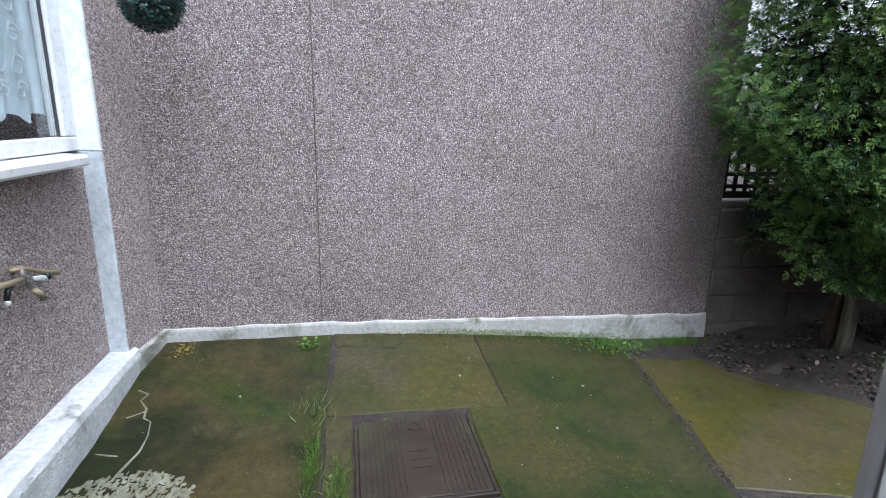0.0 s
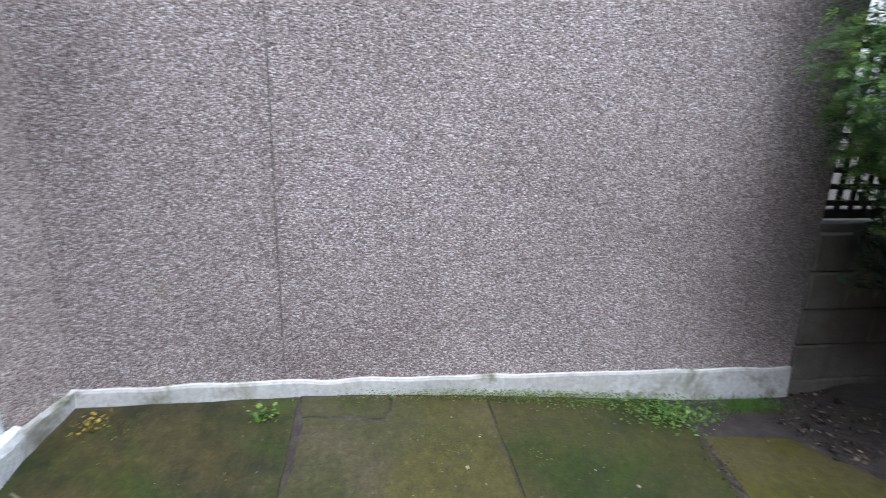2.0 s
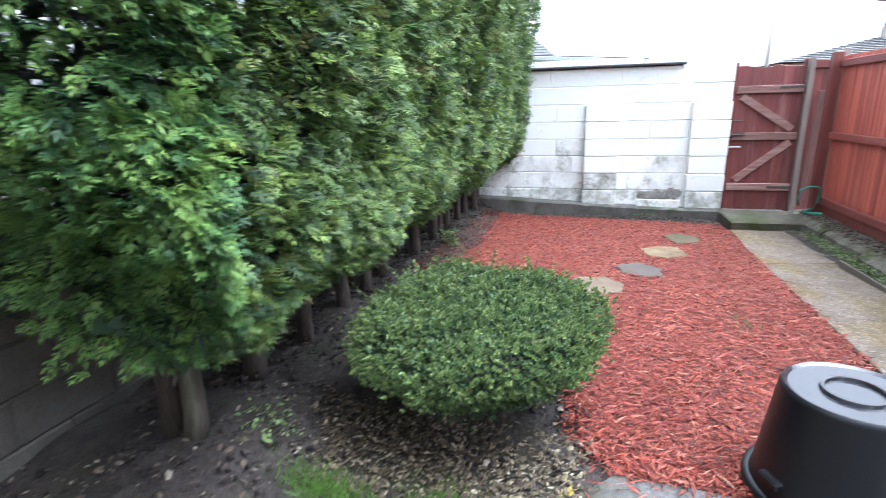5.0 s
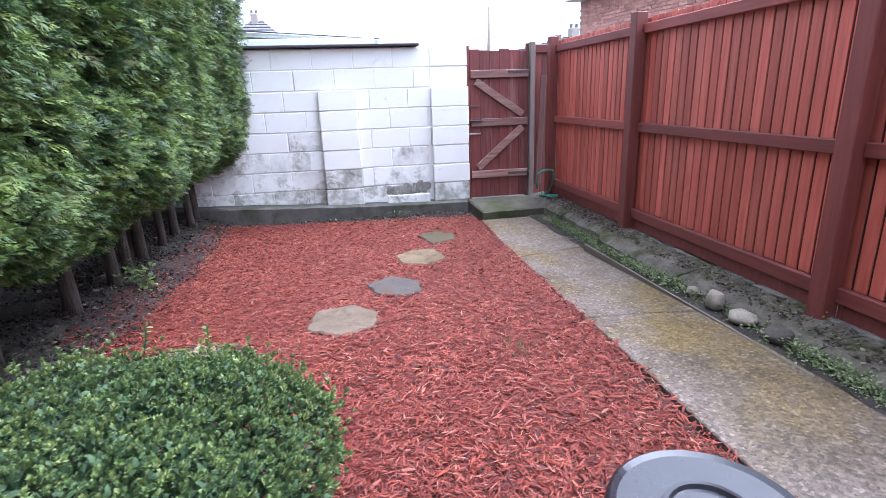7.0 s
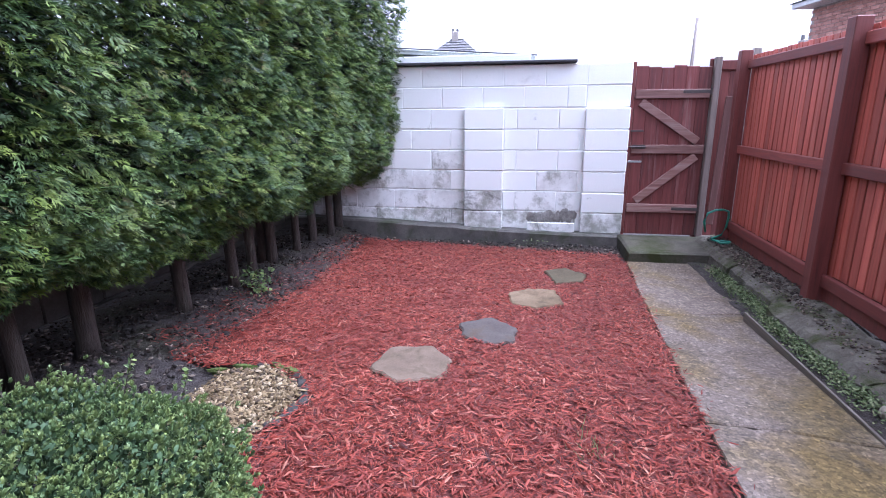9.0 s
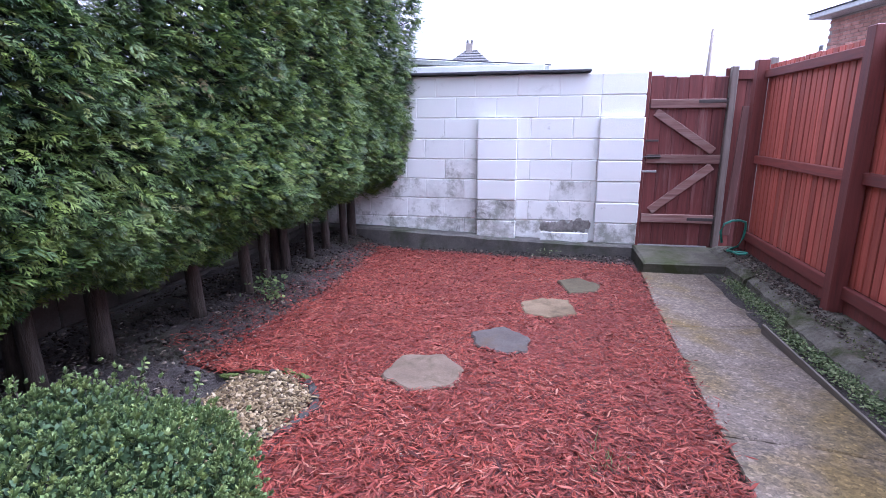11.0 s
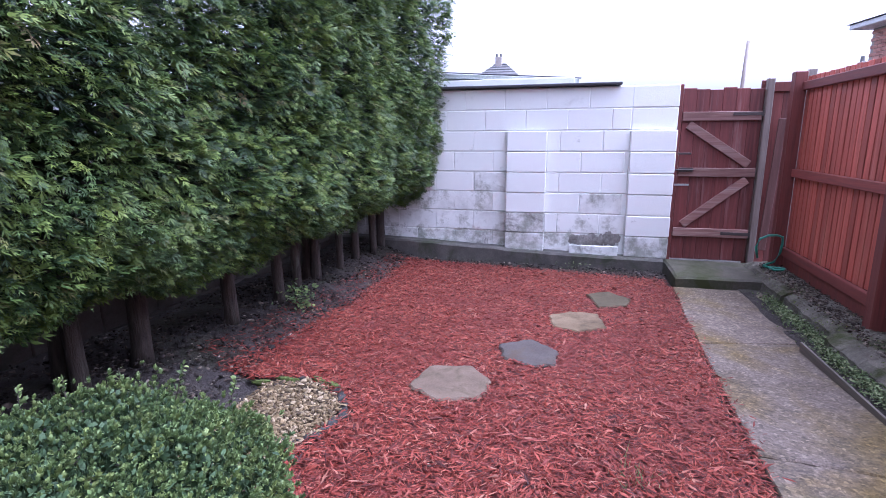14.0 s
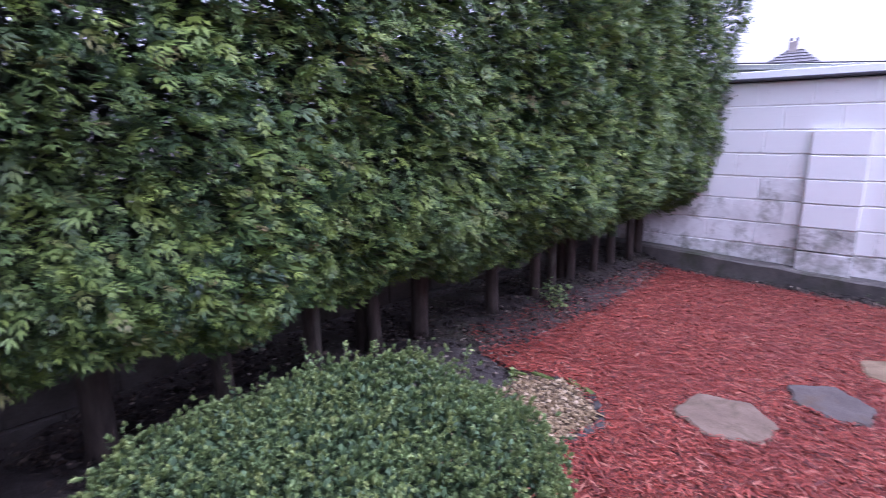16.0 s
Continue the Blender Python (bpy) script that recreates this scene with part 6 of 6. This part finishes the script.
def grass_tuft(x, y, spread, n, ln, rng, mt, name="grass_tuft", label="tuft of green grass growing in a joint"):
    px, py = x + rng.normal(0, spread[0], n), y + rng.normal(0, spread[1], n)
    pz = np.array([gz(a, b) for a, b in zip(px, py)]) - 0.012
    d = np.stack([rng.normal(0, 0.55, n), rng.normal(0, 0.55, n), np.ones(n)], 1)
    X, Y, Z = axes_from(d, np.stack([rng.normal(0, 1, n), rng.normal(0, 1, n), np.full(n, 0.1)], 1), rng, 1.0)
    s = (rng.uniform(0.4, 1.0, n) * ln)[:, None]
    w = np.maximum(s, 0.04) * 0.55
    me = scatter_mesh(name, BLADE_V, BLADE_F, (np.stack([px, py, pz], 1), X * s, Y * w, Z * s), mt)
    tagged(new(name, me), label, "grass", kind="stuff")


def weed_patch(x, y, spread, n, size, rng, name="weed", label="low patch of small green weeds", mt=None, h=0.05):
    px, py = x + rng.normal(0, spread[0], n), y + rng.normal(0, spread[1], n)
    pz = np.array([gz(a, b) for a, b in zip(px, py)]) + rng.uniform(-0.005, h, n) + np.where(px > 1.2, 0.015, 0.0)
    d = np.stack([rng.normal(0, 1, n), rng.normal(0, 1, n), rng.uniform(0, 0.7, n)], 1)
    X, Y, Z = axes_from(d, np.stack([rng.normal(0, 0.3, n), rng.normal(0, 0.3, n), np.ones(n)], 1), rng, 0.5)
    s = (rng.uniform(0.5, 1.2, n) * size)[:, None]
    me = scatter_mesh(name, BOXLEAF_V, BOXLEAF_F, (np.stack([px, py, pz], 1), X * s, Y * s, Z * s), mt or M_WEED)
    tagged(new(name, me), label, "weed", kind="stuff")


def weeds():
    rng = np.random.default_rng(31)
    for x, y, sp, n, ln in ((-2.0, -2.71, (0.13, 0.018), 480, 0.085), (-1.80, -2.59, (0.11, 0.022), 420, 0.08), (-3.0, -0.25, (0.035, 0.11), 1100, 0.06), (-2.95, -0.55, (0.04, 0.1), 300, 0.045),
                            (-1.82, 0.44, (0.10, 0.045), 1000, 0.08), (-1.40, 0.44, (0.07, 0.07), 800, 0.075), (-1.40, 0.15, (0.035, 0.15), 800, 0.08), (-1.14, 0.46, (0.07, 0.035), 420, 0.055),
                            (-1.55, 0.6, (0.12, 0.04), 150, 0.05), (-0.96, 0.10, (0.02, 0.16), 420, 0.05), (-1.40, -0.15, (0.02, 0.1), 90, 0.04)):
        grass_tuft(x, y, sp, n, ln, rng, M_GRASS)
    grass_tuft(-2.36, -2.72, (0.035, 0.03), 60, 0.12, rng, M_WEED, "dry_grass", "straggling clump of pale grass in the slab joint")
    grass_tuft(0.05, 2.42, (0.05, 0.06), 40, 0.11, rng, M_WEED, "dry_grass", "sparse dry grass poking through the bark")
    weed_patch(-2.94, -2.78, (0.02, 0.03), 60, 0.025, rng, mt=M_GRASS, label="small green weed at the foot of the wall")
    weed_patch(-2.90, -0.78, (0.06, 0.12), 420, 0.022, rng, mt=M_GRASS, label="low green weeds along the wall foot")
    weed_patch(-3.05, -1.5, (0.014, 0.42), 2600, 0.010, rng, "moss", "green moss along the foot of the plinth", M_MOSSLEAF, 0.045)
    weed_patch(-3.0, -1.0, (0.03, 0.3), 420, 0.014, rng, mt=M_GRASS, label="low green weeds along the wall foot")
    weed_patch(-2.15, 0.62, (0.05, 0.06), 90, 0.028, rng, mt=M_BOX, label="small dark green seedling in bare soil")
    weed_patch(-2.26, 3.98, (0.06, 0.09), 130, 0.04, rng, mt=M_BOX, label="dark leafy weed among the hedge trunks", h=0.14)
    for y in np.arange(1.0, 5.3, 0.3):
        weed_patch(1.355 if y < 4.2 else 1.41, y, (0.042, 0.12), 620 if y > 2.9 or y < 2.0 else 200, 0.019, rng, h=0.045, label="low pale green weeds in the strip by the kerb")
    for y in (5.6, 5.0, 4.35, 3.6, 2.9, 2.3):
        weed_patch(1.53, y, (0.05, 0.16), 240, 0.011, rng, mt=M_MOSSLEAF, h=0.15, label="moss on the broken kerb")
    weed_patch(-0.2, 6.18, (0.1, 0.03), 50, 0.025, rng, label="small weed at the foot of the white wall")
    weed_patch(-0.96, 0.63, (0.012, 0.012), 10, 0.03, rng, "fallen_leaf", "small bright yellow fallen leaf", M_FLOWER, 0.02)
    weed_patch(-2.96, -3.5, (0.03, 0.04), 60, 0.02, rng, "fallen_leaf", "withered yellow leaves in the corner", M_FLOWER, 0.02)
    rng2 = random.Random(8)
    for x, y in ((-2.45, -1.2), (-1.9, -2.62), (-0.35, 6.05), (0.06, 6.02), (-0.75, 2.3), (-2.6, -1.9), (-2.1, -1.5), (-2.5, -3.1), (-2.3, 0.35), (-1.61, 0.15)):
        single("pale_pebble", Geo().blob((x, y, gz(x, y) + 0.006), (0.009, 0.008, 0.006), 0.3, 2, 9, 6), M_ROCK, "tiny pale pebble lying on the ground", "pebble", smooth=True)



# ---- beyond the garden ----
def far_house():
    """A brick house seen over the fence: walls, eaves, hipped roof."""
    base = Matrix.Translation((9.05, 11.62, 0)) @ Matrix.Rotation(radians(9), 4, "Z")
    root = thing("house", (9.05, 11.62, 0), "pink brick house with white eaves over the fence", "house")

    def lb(c, s, b=0.01):
        g = Geo()
        g.box((0, 0, 0), s, b)
        out = Geo()
        out.add([base @ (Vector(c) + Vector(v)) for v in g.v], g.f)
        return out
    part("wall", lb((0, 0.12, 1.7), (6.1, 5.4, 3.7)), M_MORTAR, root)
    part("soffit", lb((0, 0, 3.50), (6.9, 5.9, 0.10)), M_UPVC, root, "white eaves board")
    roof = Geo()
    pts = [(-3.5, -3.0, 3.56), (3.5, -3.0, 3.56), (3.5, 3.0, 3.56), (-3.5, 3.0, 3.56), (-1.2, 0, 4.25), (1.2, 0, 4.25)]
    roof.add([base @ Vector(p) for p in pts], [(0, 1, 5, 4), (1, 2, 5), (2, 3, 4, 5), (3, 0, 4), (3, 2, 1, 0)])
    part("roof", roof, M_TILE, root)
    brick = mesh_of("brick", Geo().box((0, 0, 0), (0.215, 0.02, 0.065), 0.003), M_BRICK)
    for r in range(14):
        for k in range(24):
            ob = part("brick", brick, None, root)
            ob.matrix_basis = base @ Matrix.Translation((-2.87 + k * 0.225 + (0.11 if r % 2 else 0), -2.585, 2.40 + r * 0.075))
    brick_s = mesh_of("brick", Geo().box((0, 0, 0), (0.02, 0.215, 0.065), 0.003), M_BRICK)
    for r in range(14):
        for k in range(23):
            ob = part("brick", brick_s, None, root)
            ob.matrix_basis = base @ Matrix.Translation((-3.055, -2.35 + k * 0.225 + (0.11 if r % 2 else 0), 2.40 + r * 0.075))


def roof_house(c, w, d, eave, ridge, label, chimney=True, rot=0.0):
    """A house far behind the walls whose tiled hip roof and chimney show."""
    base = Matrix.Translation((c[0], c[1], 0)) @ Matrix.Rotation(radians(rot), 4, "Z")
    root = thing("house", (c[0], c[1], 0), label, "house")

    def put(verts, faces):
        return Geo().add([base @ Vector(p) for p in verts], faces)
    g = Geo().box((0, 0, eave / 2 - 0.2), (w - 0.6, d - 0.6, eave + 0.35), 0.02)
    part("wall", put(g.v, g.f), M_BRICK, root)
    pts = [(-w / 2, -d / 2, eave), (w / 2, -d / 2, eave), (w / 2, d / 2, eave), (-w / 2, d / 2, eave), (-w * 0.06, 0, ridge), (w * 0.06, 0, ridge)]
    part("roof", put(pts, [(0, 1, 5, 4), (1, 2, 5), (2, 3, 4, 5), (3, 0, 4), (3, 2, 1, 0)]), M_TILE, root)
    for k in range(12):
        t = (k + 0.5) / 12
        z = eave + (ridge - eave) * t + 0.02
        wid = w * (1 - t) + w * 0.12 * t
        g = Geo().box((0, -d / 2 * (1 - t), z), (wid, 0.05, 0.03), 0.005)
        part("tile_course", put(g.v, g.f), M_TILE, root)
    if chimney:
        g = Geo().box((-0.1, 0, ridge + 0.0), (0.36, 0.4, 0.7), 0.02)
        ch = part("chimney", put(g.v, g.f), M_MORTAR, root)
        for dx in (-0.22, 0.02):
            g = Geo().tube([(-0.0 + dx, 0, ridge + 0.34), (0.0 + dx, 0, ridge + 0.52)], [0.07, 0.06], 10)
            part("chimney_pot", put(g.v, g.f), M_TILE, ch)


def distance():
    far_house()
    roof_house((-4.8, 31.5), 4.9, 5.0, 3.45, 5.35, "distant house with a grey hipped roof and chimney", True)
    roof_house((9.35, 22.5), 8.1, 4.0, 2.6, 3.42, "distant low house with a pale grey roof and chimney", True)
    single("pole", Geo().tube([(4.87, 20, -0.2), (4.80, 20, 2.5), (4.84, 20, 4.25)], [0.07, 0.06, 0.05], 10), M_GREYWOOD, "thin weathered wooden pole beyond the gate", "pole", smooth=True)
    single("post_stub", Geo().box((2.02, 6.75, 0.95), (0.07, 0.07, 2.0), 0.006), M_GREYWOOD, "short grey post behind the fence", "post")


house()
window()
wall_tap()
topiary_ball()
patio()
garden_path()
fence()
gate()
compost_bin()
rocks()
mulch_bed()
stepping_stones()
gravel_patch()
clipped_bush()
hedge()
distance()
soil_litter()
mulch_chips()
weeds()
